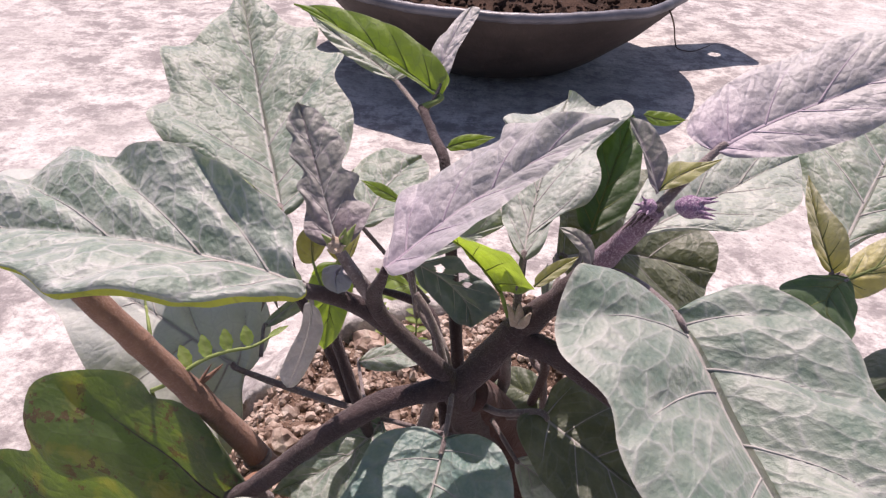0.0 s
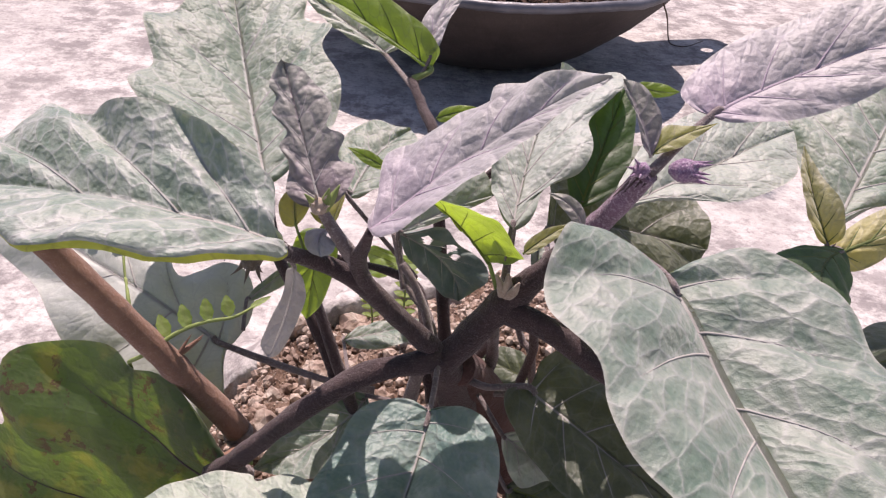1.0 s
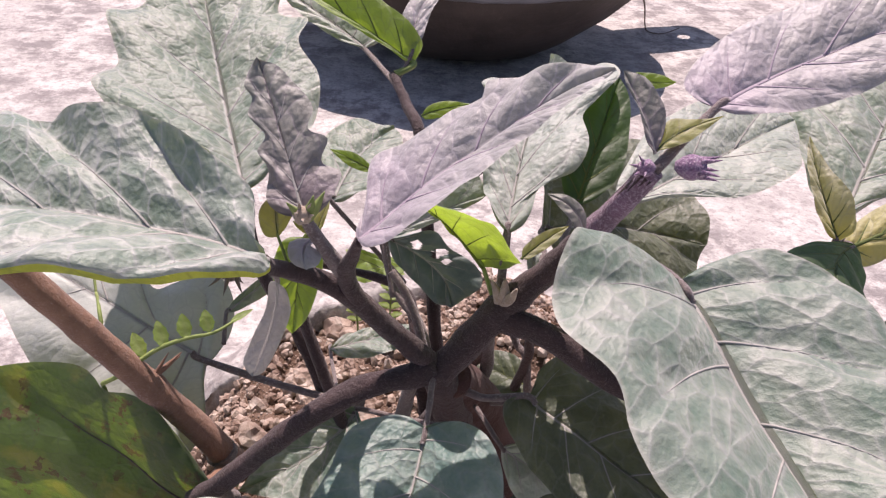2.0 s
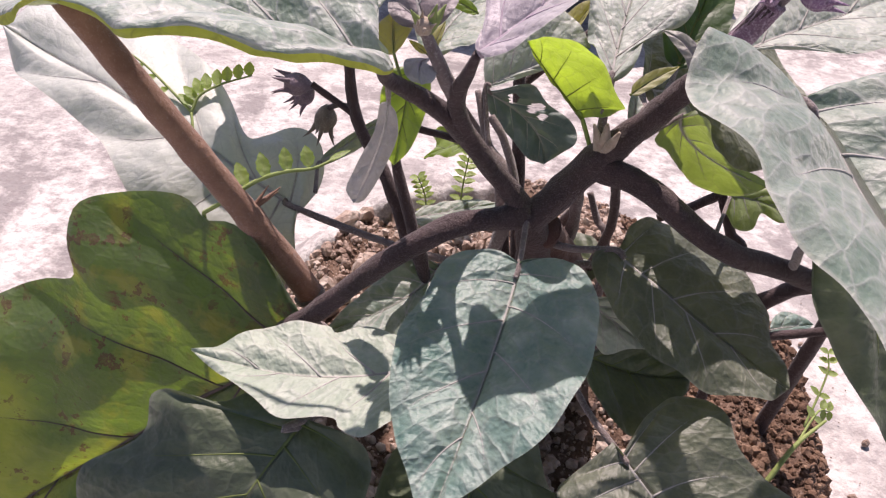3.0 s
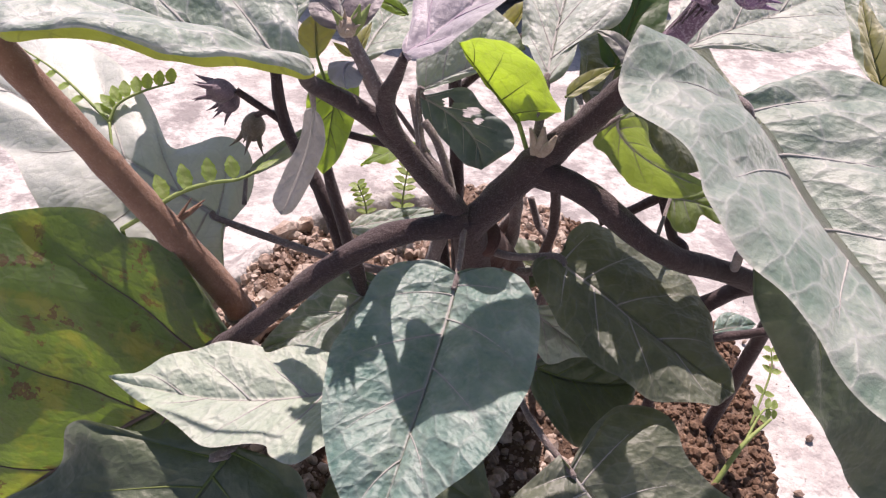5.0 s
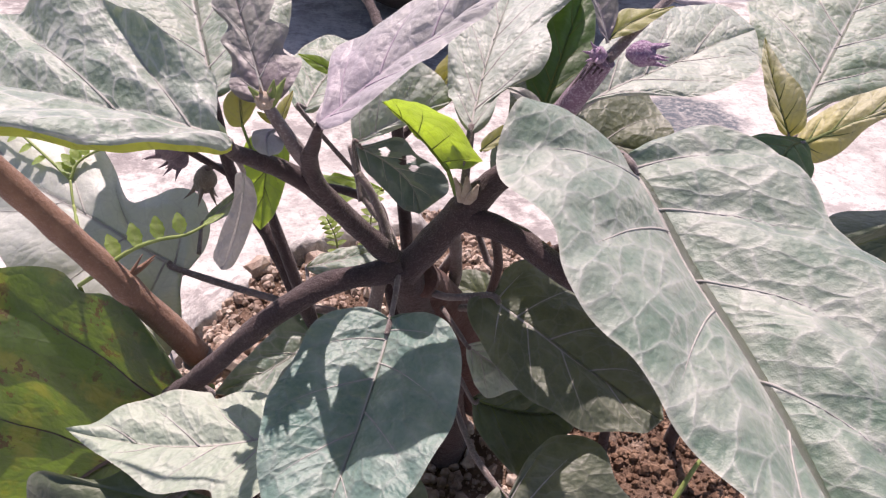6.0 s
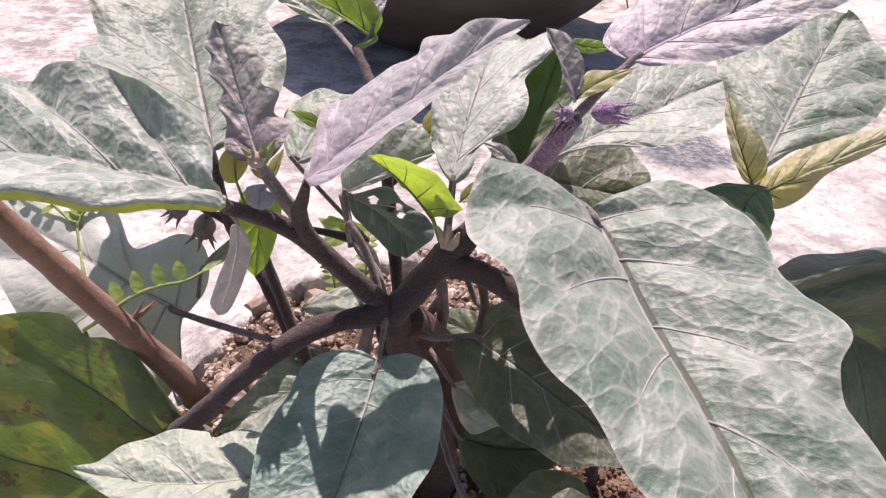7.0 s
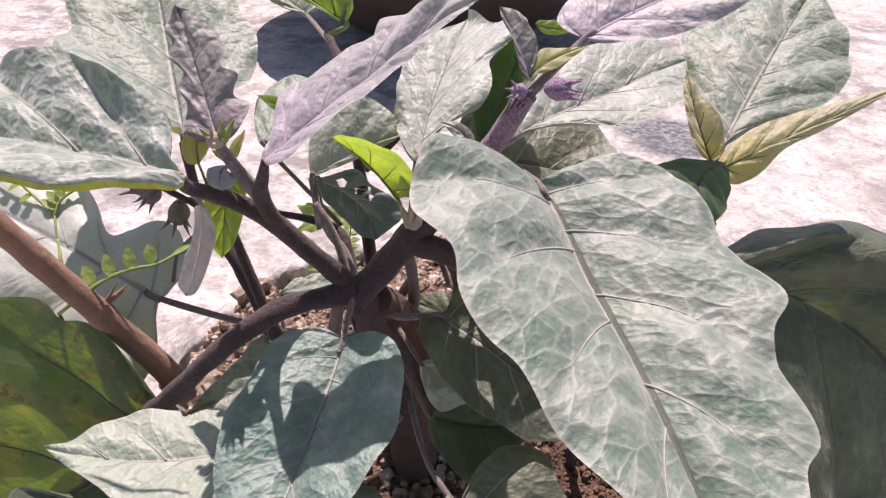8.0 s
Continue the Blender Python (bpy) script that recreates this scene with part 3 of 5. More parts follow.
def stem(points, radii, material=STEM, name="branch", label="", **kw):
    kw.setdefault("rough", 0.22)
    kw.setdefault("sides", 14)
    return tube(name, points, radii, material, eggplant, label, **kw)


stem([(0.021, 0.035, 0.035), (0.018, 0.030, 0.09), (0.009, 0.017, 0.14), (0.0, 0.004, 0.177)], [0.0108, 0.0094, 0.0070, 0.0044], STEM, "main_stem", "dark purple-brown woody main stem", nodes=((0.6, 0.15),))
stem([(0.0, 0.004, 0.175), (-0.020, -0.003, 0.174), (-0.038, -0.008, 0.164), (-0.060, -0.010, 0.142), (-0.072, -0.009, 0.130)], [0.0040, 0.0036, 0.0034, 0.0033, 0.0030])
stem([(-0.0690, -0.0090, 0.1325), (-0.0668, 0.0010, 0.1270), (-0.0640, 0.0108, 0.1240)], [0.0034, 0.0040, 0.0046], STEM_BROWN, label="swollen node where the old stem starts")
stem([(0.001, 0.005, 0.172), (0.018, 0.013, 0.190), (0.030, 0.013, 0.205), (0.041, 0.009, 0.223), (0.049, 0.003, 0.2425)], [0.0048, 0.0046, 0.0036, 0.0032, 0.0028], label="thick purple-brown upper branch", nodes=((0.25, 0.2), (0.55, 0.15)))
stem([(0.040, 0.0096, 0.2215), (0.045, 0.006, 0.232), (0.0495, 0.003, 0.2435)], [0.0034, 0.0031, 0.0030], STEM_PURPLE, label="bright purple downy shoot")
stem([(0.018, 0.013, 0.189), (0.034, 0.007, 0.186), (0.056, 0.001, 0.173), (0.078, 0.004, 0.165), (0.096, 0.007, 0.158)], [0.0042, 0.0038, 0.0036, 0.0034, 0.0032])
stem([(-0.001, 0.006, 0.176), (-0.012, 0.003, 0.190), (-0.023, 0.000, 0.204), (-0.032, -0.003, 0.212), (-0.041, -0.010, 0.220), (-0.041, -0.017, 0.2265)], [0.0034, 0.0031, 0.0030, 0.0026, 0.0020, 0.0016])
stem([(-0.021, 0.0005, 0.201), (-0.024, -0.003, 0.213), (-0.022, -0.008, 0.222), (-0.020, -0.011, 0.229)], [0.0028, 0.0025, 0.0018, 0.0012])
stem([(-0.024, -0.003, 0.213), (-0.029, -0.005, 0.223), (-0.033, -0.006, 0.2312)], [0.0022, 0.0019, 0.0014], PETIOLE)
stem([(-0.0640, 0.0108, 0.1235), (-0.0735, 0.0095, 0.1420), (-0.0871, 0.0075, 0.1650), (-0.1000, 0.0062, 0.1860), (-0.1115, 0.0050, 0.2045), (-0.1255, 0.0032, 0.2275)], [0.0048, 0.0044, 0.0042, 0.0041, 0.0041, 0.0038], STEM_BROWN, "old_stem", "bare brown woody stem with leaf scars", rough=0.07, nodes=((0.36, 0.14), (0.58, 0.08)))
stem([(-0.0668, 0.0106, 0.1288), (-0.0678, 0.0104, 0.1306)], [0.0052, 0.0052], PETIOLE, "leaf_scar", "pale ring of a fallen leaf", rough=0.3)
stem([(-0.0620, 0.0040, 0.1215), (-0.0640, 0.0030, 0.1260), (-0.0625, 0.0035, 0.1330)], [0.0008, 0.0014, 0.0004], GREEN_STALK, "torn_bark", "torn pale green bark strip", sides=6)
stem([(-0.026, 0.030, 0.050), (-0.032, 0.028, 0.12), (-0.043, 0.033, 0.159), (-0.057, 0.043, 0.181), (-0.061, 0.047, 0.206)], [0.0026, 0.0024, 0.0022, 0.0020, 0.0016], nodes=((0.5, 0.2),))
stem([(-0.024, 0.022, 0.11), (-0.033, 0.023, 0.146), (-0.042, 0.029, 0.174), (-0.0425, 0.020, 0.196)], [0.0024, 0.0022, 0.0017, 0.0013], nodes=((0.3, 0.3),))
stem([(-0.048, 0.067, 0.1675), (-0.0369, 0.065, 0.1673), (-0.014, 0.058, 0.1659), (-0.0068, 0.050, 0.1608), (-0.0035, 0.036, 0.1427), (0.004, 0.03, 0.10)], [0.0010, 0.0014, 0.0017, 0.0021, 0.0024, 0.0026])
stem([(-0.0178, 0.0449, 0.194), (-0.0125, 0.0345, 0.1808), (-0.0047, 0.0257, 0.1749), (-0.0009, 0.0156, 0.1665)], [0.0011, 0.0013, 0.0016, 0.0018], PETIOLE)
stem([(0.0286, 0.0592, 0.1512), (0.0327, 0.0555, 0.1418), (0.0378, 0.0513, 0.130), (0.042, 0.048, 0.06)], [0.0013, 0.0014, 0.0015, 0.0016], PETIOLE)
stem([(0.0755, 0.0567, 0.1578), (0.0809, 0.0507, 0.1454), (0.0871, 0.0438, 0.1319), (0.092, 0.040, 0.04)], [0.0018, 0.0020, 0.0021, 0.0024])
stem([(0.0560, 0.0588, 0.1430), (0.0665, 0.0575, 0.150), (0.0759, 0.0567, 0.1578)], [0.0016, 0.0017, 0.0018])
stem([(0.070, 0.014, 0.135), (0.0820, 0.0123, 0.1445), (0.0882, 0.0109, 0.1517), (0.0955, 0.008, 0.158)], [0.0028, 0.0028, 0.0027, 0.0026])
stem([(0.0900, 0.024, 0.118), (0.0964, 0.0240, 0.1199), (0.1071, 0.0233, 0.1234), (0.119, 0.0223, 0.1283)], [0.0017, 0.0017, 0.0016, 0.0015])
stem([(-0.0172, 0.1088, 0.2249), (-0.012, 0.0964, 0.2187), (-0.0062, 0.0831, 0.2112), (-0.002, 0.066, 0.18), (0.006, 0.045, 0.11)], [0.0016, 0.0019, 0.0022, 0.0024, 0.0026])
stem([(-0.0135, 0.0231, 0.1964), (-0.0089, 0.0194, 0.191), (-0.0049, 0.0154, 0.1817), (-0.002, 0.010, 0.170)], [0.0012, 0.0013, 0.0014, 0.0016], PETIOLE)

stem([(-0.0029, 0.0949, 0.1709), (0.0076, 0.0989, 0.1812), (0.0272, 0.0993, 0.2013)], [0.0017, 0.0017, 0.0016], label="dark cut stem end")


stem([(0.0165, 0.0240, 0.1800), (0.0190, 0.0320, 0.1500), (0.0120, 0.0400, 0.1150), (0.0060, 0.0430, 0.0600)], [0.0020, 0.0022, 0.0024, 0.0028], PETIOLE)
stem([(0.0060, 0.0090, 0.1680), (0.0080, 0.0180, 0.1560), (0.0190, 0.0280, 0.1320), (0.0340, 0.0400, 0.0830)], [0.0060, 0.0086, 0.0095, 0.0100], STEM_RED, label="thick reddish-brown base of a side stem", rough=0.1)
stem([(0.0180, 0.0300, 0.1620), (0.0120, 0.0340, 0.1440), (0.0080, 0.0400, 0.1130)], [0.0016, 0.0018, 0.0022], PETIOLE)
stem([(-0.0040, 0.0120, 0.1750), (-0.0070, 0.0100, 0.1600), (-0.0120, 0.0100, 0.1350)], [0.0022, 0.0024, 0.0024], PETIOLE)
stem([(0.0040, 0.0200, 0.1450), (-0.0040, 0.0330, 0.1150), (-0.0100, 0.0460, 0.0600)], [0.0024, 0.0026, 0.0030])
stem([(0.0140, 0.0180, 0.1480), (0.0270, 0.0200, 0.1470), (0.0400, 0.0230, 0.1440)], [0.0013, 0.0013, 0.0012], PETIOLE)
stem([(0.0300, 0.0300, 0.1750), (0.0360, 0.0480, 0.1400), (0.0300, 0.0700, 0.0800)], [0.0016, 0.0018, 0.0022])


# ---- the eggplant: leaves ----
leaf(eggplant, "frosted", (-0.0400, -0.0180, 0.2280), (-0.0995, -0.0064, 0.2320), (-0.1645, 0.0100, 0.2148), (0.1603, 0.9019, 0.4010), (-0.2342, -0.9546, 0.1841),
     [(0.05, 4.5), (0.05, 11.5), (0.08, 15.2), (0.16, 16.8), (0.25, 20.9), (0.33, 24.9), (0.40, 23.2), (0.48, 23.4), (0.56, 25.4), (0.64, 26.8), (0.66, 22.6), (0.73, 20.2), (0.82, 22.0), (0.94, 20.4), (1.02, 9.4)],
     [(-0.02, 4.9), (0.04, 15.4), (0.11, 24.6), (0.19, 30.6), (0.28, 34.3), (0.36, 38.1), (0.45, 33.4), (0.57, 32.2), (0.78, 19.2)], quilt=1.5, curl_a=(0.0085, 0.08, 0.48), fold_b=(0.85, 0.0028))
leaf(eggplant, "dust", (-0.0609, 0.0475, 0.2080), (-0.0779, 0.0967, 0.2228), (-0.0981, 0.1559, 0.2546), (-0.9220, -0.3683, 0.1196), (0.9535, 0.2713, 0.1312),
     [(0.02, 5.8), (0.11, 13.3), (0.23, 23.5), (0.31, 32.3), (0.48, 41.5), (0.56, 33.1), (0.65, 33.8), (0.76, 34.4), (0.78, 22.3), (0.89, 11.0), (0.94, 4.6)],
     [(0.01, 4.6), (0.11, 14.0), (0.20, 23.9), (0.35, 31.8), (0.46, 33.4), (0.57, 29.5), (0.67, 35.6), (0.73, 26.3), (0.80, 28.0), (0.83, 18.0), (0.90, 11.2)], petiole=(-0.0605, 0.0465, 0.204))
leaf(eggplant, "plum", (-0.0332, -0.0059, 0.2312), (-0.0400, 0.0090, 0.2441), (-0.0471, 0.0232, 0.2587), (-0.9423, -0.1863, -0.2782), (0.9439, 0.2065, 0.2577),
     [(0.04, 3.5), (0.14, 7.0), (0.27, 6.6), (0.36, 5.0), (0.48, 6.4), (0.56, 3.6), (0.70, 6.2), (0.80, 4.2), (0.88, 5.2), (0.97, 2.9)],
     [(0.02, 5.0), (0.10, 9.2), (0.22, 11.4), (0.31, 7.6), (0.42, 10.8), (0.50, 7.0), (0.62, 9.4), (0.72, 8.6), (0.83, 6.4), (0.94, 4.0)], ruffle=2.2, rib=0.0008)
leaf(eggplant, "purple", (-0.0198, -0.0112, 0.2292), (0.0096, 0.0028, 0.2492), (0.0347, -0.0024, 0.2700), (-0.3534, 0.8928, 0.2793), (0.1410, -0.9897, 0.0255),
     [(0.01, 2.7), (0.06, 10.2), (0.14, 17.8), (0.27, 14.9), (0.42, 14.5), (0.56, 12.9), (0.61, 16.1), (0.72, 11.7), (0.83, 7.9), (0.95, 4.4)],
     [(0.03, 6.2), (0.16, 11.5), (0.31, 14.2), (0.38, 13.3), (0.56, 9.9), (0.74, 7.5), (0.89, 5.0)])
leaf(eggplant, "pale", (0.0197, 0.0248, 0.2099), (0.0255, 0.0519, 0.2237), (0.0385, 0.0991, 0.2355), (-0.9577, 0.1592, 0.2396), (0.9312, -0.3045, 0.2005),
     [(0.05, 4.1), (0.11, 6.4), (0.24, 9.1), (0.49, 12.8), (0.71, 15.5), (0.77, 18.9), (0.86, 8.8)],
     [(0.02, 2.6), (0.12, 6.4), (0.32, 8.1), (0.39, 17.2), (0.51, 20.0), (0.67, 16.4), (0.78, 20.5), (0.89, 25.6), (0.96, 18.5), (0.93, 10.8)], quilt=0.5, ruffle=2.2, petiole=(0.018, 0.014, 0.192))
leaf(eggplant, "fresh", (0.0136, 0.0243, 0.1982), (0.0030, 0.0319, 0.2073), (-0.0063, 0.0195, 0.2217), (0.5653, -0.7580, 0.3254), (-0.5429, -0.6054, -0.5820),
     [(0.04, 9.1), (0.13, 21.6), (0.37, 24.2), (0.69, 26.1), (0.97, 21.6), (1.05, 15.4), (1.05, 5.2)],
     [(0.12, 0.8), (0.39, 1.0), (0.73, 1.2)], petiole=(0.018, 0.015, 0.189))
leaf(eggplant, "purple", (0.0660, 0.0150, 0.2550), (0.0995, 0.0280, 0.2675), (0.1430, 0.0330, 0.2835), (-0.4309, 0.7903, 0.4356), (0.4288, -0.8134, -0.3930),
     [(-0.04, 4.0), (-0.05, 10.0), (0.07, 14.2), (0.25, 16.5), (0.47, 16.8), (0.62, 16.4), (0.77, 15.8), (0.93, 12.8), (0.98, 6.0)],
     [(0.05, 4.5), (0.17, 10.2), (0.30, 12.3), (0.43, 13.6), (0.57, 13.0), (0.78, 9.9), (0.92, 4.6)], quilt=0.6, petiole=(0.050, 0.003, 0.243), rib=0.0011)
leaf(eggplant, "pale", (0.0467, 0.0162, 0.2227), (0.0744, 0.0359, 0.2284), (0.1137, 0.0639, 0.2328), (-0.5614, 0.6915, 0.4547), (0.5887, -0.7840, -0.1967),
     [(0.09, 5.6), (0.27, 11.6), (0.42, 16.5), (0.59, 18.3), (0.79, 17.6), (0.94, 12.6), (1.00, 5.8)],
     [(0.12, 0.6), (0.30, 5.8), (0.42, 11.6), (0.52, 15.9), (0.66, 17.8), (0.79, 16.7), (0.91, 8.6)], quilt=0.6, petiole=(0.040, 0.010, 0.218))
leaf(eggplant, "dust", (0.0502, -0.0280, 0.2325), (0.0635, -0.0704, 0.2190), (0.0751, -0.1209, 0.2071), (-0.8900, -0.3200, 0.3200), (0.9652, 0.1794, 0.1903),
     [(-0.02, 3.3), (-0.07, 7.1), (-0.12, 12.0), (-0.11, 22.7), (0.01, 34.0), (0.14, 39.1), (0.23, 38.0), (0.31, 34.9), (0.43, 36.8), (0.52, 32.9), (0.58, 29.0), (0.66, 27.2), (0.73, 24.3), (0.82, 18.9), (0.91, 12.9), (0.97, 6.8)],
     [(-0.02, 2.6), (-0.04, 11.9), (-0.01, 21.2), (0.12, 30.0), (0.22, 32.5), (0.33, 31.3), (0.43, 34.6), (0.52, 33.9), (0.58, 27.4), (0.67, 25.7), (0.76, 25.6), (0.81, 23.7), (0.84, 19.3), (0.91, 15.8), (0.97, 8.3)], quilt=1.4, petiole=[(0.0385, 0.0095, 0.219), (0.047, 0.000, 0.2225)], rib=0.0011)
leaf(eggplant, "soft", (-0.0019, -0.0145, 0.1706), (-0.0105, -0.0496, 0.1583), (-0.0205, -0.0826, 0.1486), (-0.9661, 0.2197, 0.1353), (0.8768, -0.3462, 0.3338),
     [(-0.02, 5.4), (0.01, 12.4), (0.08, 19.4), (0.24, 21.7), (0.41, 24.5), (0.63, 20.9), (0.78, 15.1), (0.88, 9.0), (0.97, 4.0)],
     [(-0.03, 5.0), (-0.03, 11.2), (0.03, 19.4), (0.16, 25.0), (0.35, 26.2), (0.52, 24.2), (0.70, 19.1), (0.80, 11.8), (0.90, 6.0)], petiole=[(0.000, 0.004, 0.176), (-0.001, -0.006, 0.172)], rib=0.0008)
leaf(eggplant, "sage", (-0.0215, -0.0344, 0.1486), (-0.0585, -0.0355, 0.1397), (-0.0924, -0.0314, 0.1408), (0.0175, 0.9741, 0.2255), (-0.0498, -0.9970, 0.0596),
     [(0.07, 11.1), (0.15, 11.3), (0.29, 16.7), (0.42, 15.4), (0.47, 17.8), (0.66, 15.5), (0.84, 8.5)],
     [(0.05, 15.6), (0.14, 19.0), (0.22, 23.0), (0.31, 19.3), (0.35, 15.9), (0.54, 15.9), (0.67, 10.9), (0.84, 5.2)], quilt=0.6, petiole=(0.004, 0.006, 0.150))
leaf(eggplant, "spotted", (-0.0593, -0.0088, 0.1317), (-0.1399, -0.0147, 0.0640), (-0.2363, -0.0558, 0.0082), (-0.5954, 0.3755, 0.7103), (0.5904, -0.1296, -0.7967),
     [(0.03, 8.0), (0.02, 18.0), (0.01, 33.2), (0.03, 44.7), (0.07, 50.1), (0.08, 57.3), (0.12, 65.6), (0.20, 74.7), (0.26, 78.6), (0.30, 72.2), (0.34, 60.0), (0.41, 64.2), (0.48, 68.1), (0.56, 68.5), (0.59, 53.5), (0.61, 44.2), (0.68, 46.3), (0.77, 44.3), (0.90, 25.7), (0.97, 11.2)],
     [(0.14, 16.3), (0.28, 28.6), (0.44, 27.6), (0.59, 36.1), (0.74, 36.4), (0.88, 39.8), (0.98, 31.5)], petiole=(-0.066, -0.0095, 0.137), rib=0.0020, quilt=0.8, side_rib=0.3)
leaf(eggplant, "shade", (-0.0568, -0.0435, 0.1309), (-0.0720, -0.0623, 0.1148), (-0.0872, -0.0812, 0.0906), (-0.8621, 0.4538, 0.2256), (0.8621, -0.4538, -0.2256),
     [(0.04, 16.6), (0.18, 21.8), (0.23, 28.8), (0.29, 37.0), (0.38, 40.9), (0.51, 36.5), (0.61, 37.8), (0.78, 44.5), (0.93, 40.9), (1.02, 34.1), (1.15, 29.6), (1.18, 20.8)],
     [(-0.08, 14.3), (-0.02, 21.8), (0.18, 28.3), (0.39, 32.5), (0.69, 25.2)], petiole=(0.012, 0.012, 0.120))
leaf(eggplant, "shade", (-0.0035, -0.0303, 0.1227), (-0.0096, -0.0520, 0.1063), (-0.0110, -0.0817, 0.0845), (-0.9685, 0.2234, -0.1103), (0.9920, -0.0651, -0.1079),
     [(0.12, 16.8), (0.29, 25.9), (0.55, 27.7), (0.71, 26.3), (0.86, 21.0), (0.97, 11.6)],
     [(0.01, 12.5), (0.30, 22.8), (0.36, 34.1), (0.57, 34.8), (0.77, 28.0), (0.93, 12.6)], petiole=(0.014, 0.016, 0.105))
leaf(eggplant, "olive", (0.0284, 0.0043, 0.1654), (0.0535, -0.0089, 0.1523), (0.0802, -0.0244, 0.1422), (-0.5516, -0.7971, -0.2457), (0.5279, 0.8371, 0.1434),
     [(-0.04, 2.3), (-0.07, 6.8), (0.04, 13.3), (0.18, 17.1), (0.43, 20.4), (0.69, 17.9), (0.88, 11.3), (0.96, 7.1)],
     [(0.01, 4.2), (-0.02, 10.0), (0.06, 20.8), (0.32, 28.4), (0.53, 29.2), (0.75, 23.1), (0.83, 12.8), (0.94, 6.2)], petiole=[(0.008, 0.013, 0.160), (0.016, 0.004, 0.1645)])
leaf(eggplant, "pale", (0.0215, -0.0035, 0.1516), (0.0330, -0.0055, 0.1439), (0.0508, -0.0081, 0.1339), (-0.4361, -0.7237, -0.5349), (0.4458, 0.7008, 0.5568),
     [(0.17, 5.4), (0.49, 10.5), (0.68, 4.4), (0.85, 0.8)],
     [(0.23, 4.6), (0.51, 4.7), (0.81, 1.9)], petiole=(0.014, 0.010, 0.155))
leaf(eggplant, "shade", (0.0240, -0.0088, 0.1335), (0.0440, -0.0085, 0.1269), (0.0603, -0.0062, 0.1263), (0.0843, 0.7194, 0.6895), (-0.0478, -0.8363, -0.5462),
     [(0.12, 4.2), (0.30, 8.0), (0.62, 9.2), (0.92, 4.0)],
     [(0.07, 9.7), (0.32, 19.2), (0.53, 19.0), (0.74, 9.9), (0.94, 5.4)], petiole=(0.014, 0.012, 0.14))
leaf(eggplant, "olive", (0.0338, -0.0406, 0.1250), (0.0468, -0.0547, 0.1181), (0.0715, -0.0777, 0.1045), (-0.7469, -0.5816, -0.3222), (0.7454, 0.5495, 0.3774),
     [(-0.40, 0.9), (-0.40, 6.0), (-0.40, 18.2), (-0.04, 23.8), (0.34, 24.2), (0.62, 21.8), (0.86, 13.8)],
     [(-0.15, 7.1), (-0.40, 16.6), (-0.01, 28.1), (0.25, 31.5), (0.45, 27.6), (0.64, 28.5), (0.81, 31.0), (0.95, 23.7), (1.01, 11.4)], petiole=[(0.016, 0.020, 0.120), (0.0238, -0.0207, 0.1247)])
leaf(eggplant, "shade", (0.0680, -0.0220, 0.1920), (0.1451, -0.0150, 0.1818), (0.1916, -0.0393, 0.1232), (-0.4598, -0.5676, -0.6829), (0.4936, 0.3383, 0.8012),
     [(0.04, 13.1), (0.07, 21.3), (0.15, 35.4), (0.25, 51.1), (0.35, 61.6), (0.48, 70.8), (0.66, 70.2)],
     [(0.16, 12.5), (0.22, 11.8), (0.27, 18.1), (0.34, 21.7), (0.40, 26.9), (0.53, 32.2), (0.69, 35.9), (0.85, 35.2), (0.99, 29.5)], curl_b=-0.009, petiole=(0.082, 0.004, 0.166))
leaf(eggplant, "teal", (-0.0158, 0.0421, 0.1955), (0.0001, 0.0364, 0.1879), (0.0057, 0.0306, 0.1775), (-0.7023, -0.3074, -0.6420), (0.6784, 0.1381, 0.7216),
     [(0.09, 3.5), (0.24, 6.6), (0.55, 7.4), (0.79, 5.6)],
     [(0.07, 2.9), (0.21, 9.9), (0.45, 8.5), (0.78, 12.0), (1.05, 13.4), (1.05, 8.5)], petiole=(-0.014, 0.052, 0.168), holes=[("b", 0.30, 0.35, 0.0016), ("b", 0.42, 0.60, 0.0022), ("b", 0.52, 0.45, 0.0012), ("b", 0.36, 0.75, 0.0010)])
leaf(eggplant, "green", (0.0403, 0.0175, 0.2053), (0.0475, 0.0159, 0.1956), (0.0684, 0.0103, 0.1888), (-0.2981, 0.5809, -0.7574), (0.1077, -0.8329, 0.5428),
     [(0.01, 7.5), (0.12, 13.2), (0.46, 11.4), (0.73, 14.9), (0.87, 14.9), (0.99, 9.6)],
     [(0.03, 11.8), (0.20, 17.6), (0.53, 8.4), (0.80, 1.9)], petiole=(0.030, 0.012, 0.200))
leaf(eggplant, "green", (0.0652, 0.0248, 0.1760), (0.0761, 0.0263, 0.1741), (0.0894, 0.0245, 0.1698), (-0.1948, -0.6571, -0.7282), (0.1559, 0.8073, 0.5692),
     [(-0.04, 4.5), (0.24, 10.6), (0.48, 9.3), (0.54, 3.4), (0.77, 4.2)],
     [(0.23, 2.3), (0.56, 5.0), (0.87, 3.3)], petiole=(0.056, 0.004, 0.172))
# dark olive stands in for the shade that misses this leaf
leaf(eggplant, "olive", (0.0325, 0.0381, 0.2029), (0.0629, 0.0562, 0.1940), (0.0947, 0.0594, 0.1860), (0.0859, -0.7617, -0.6422), (-0.1945, 0.8925, 0.4069),
     [(0.07, 10.5), (0.31, 22.7), (0.67, 23.6), (0.90, 12.2)],
     [(0.05, 12.1), (0.17, 25.1), (0.45, 35.6), (0.71, 41.9), (0.93, 42.4), (1.02, 28.0), (1.03, 11.3)], petiole=(0.030, 0.012, 0.203))
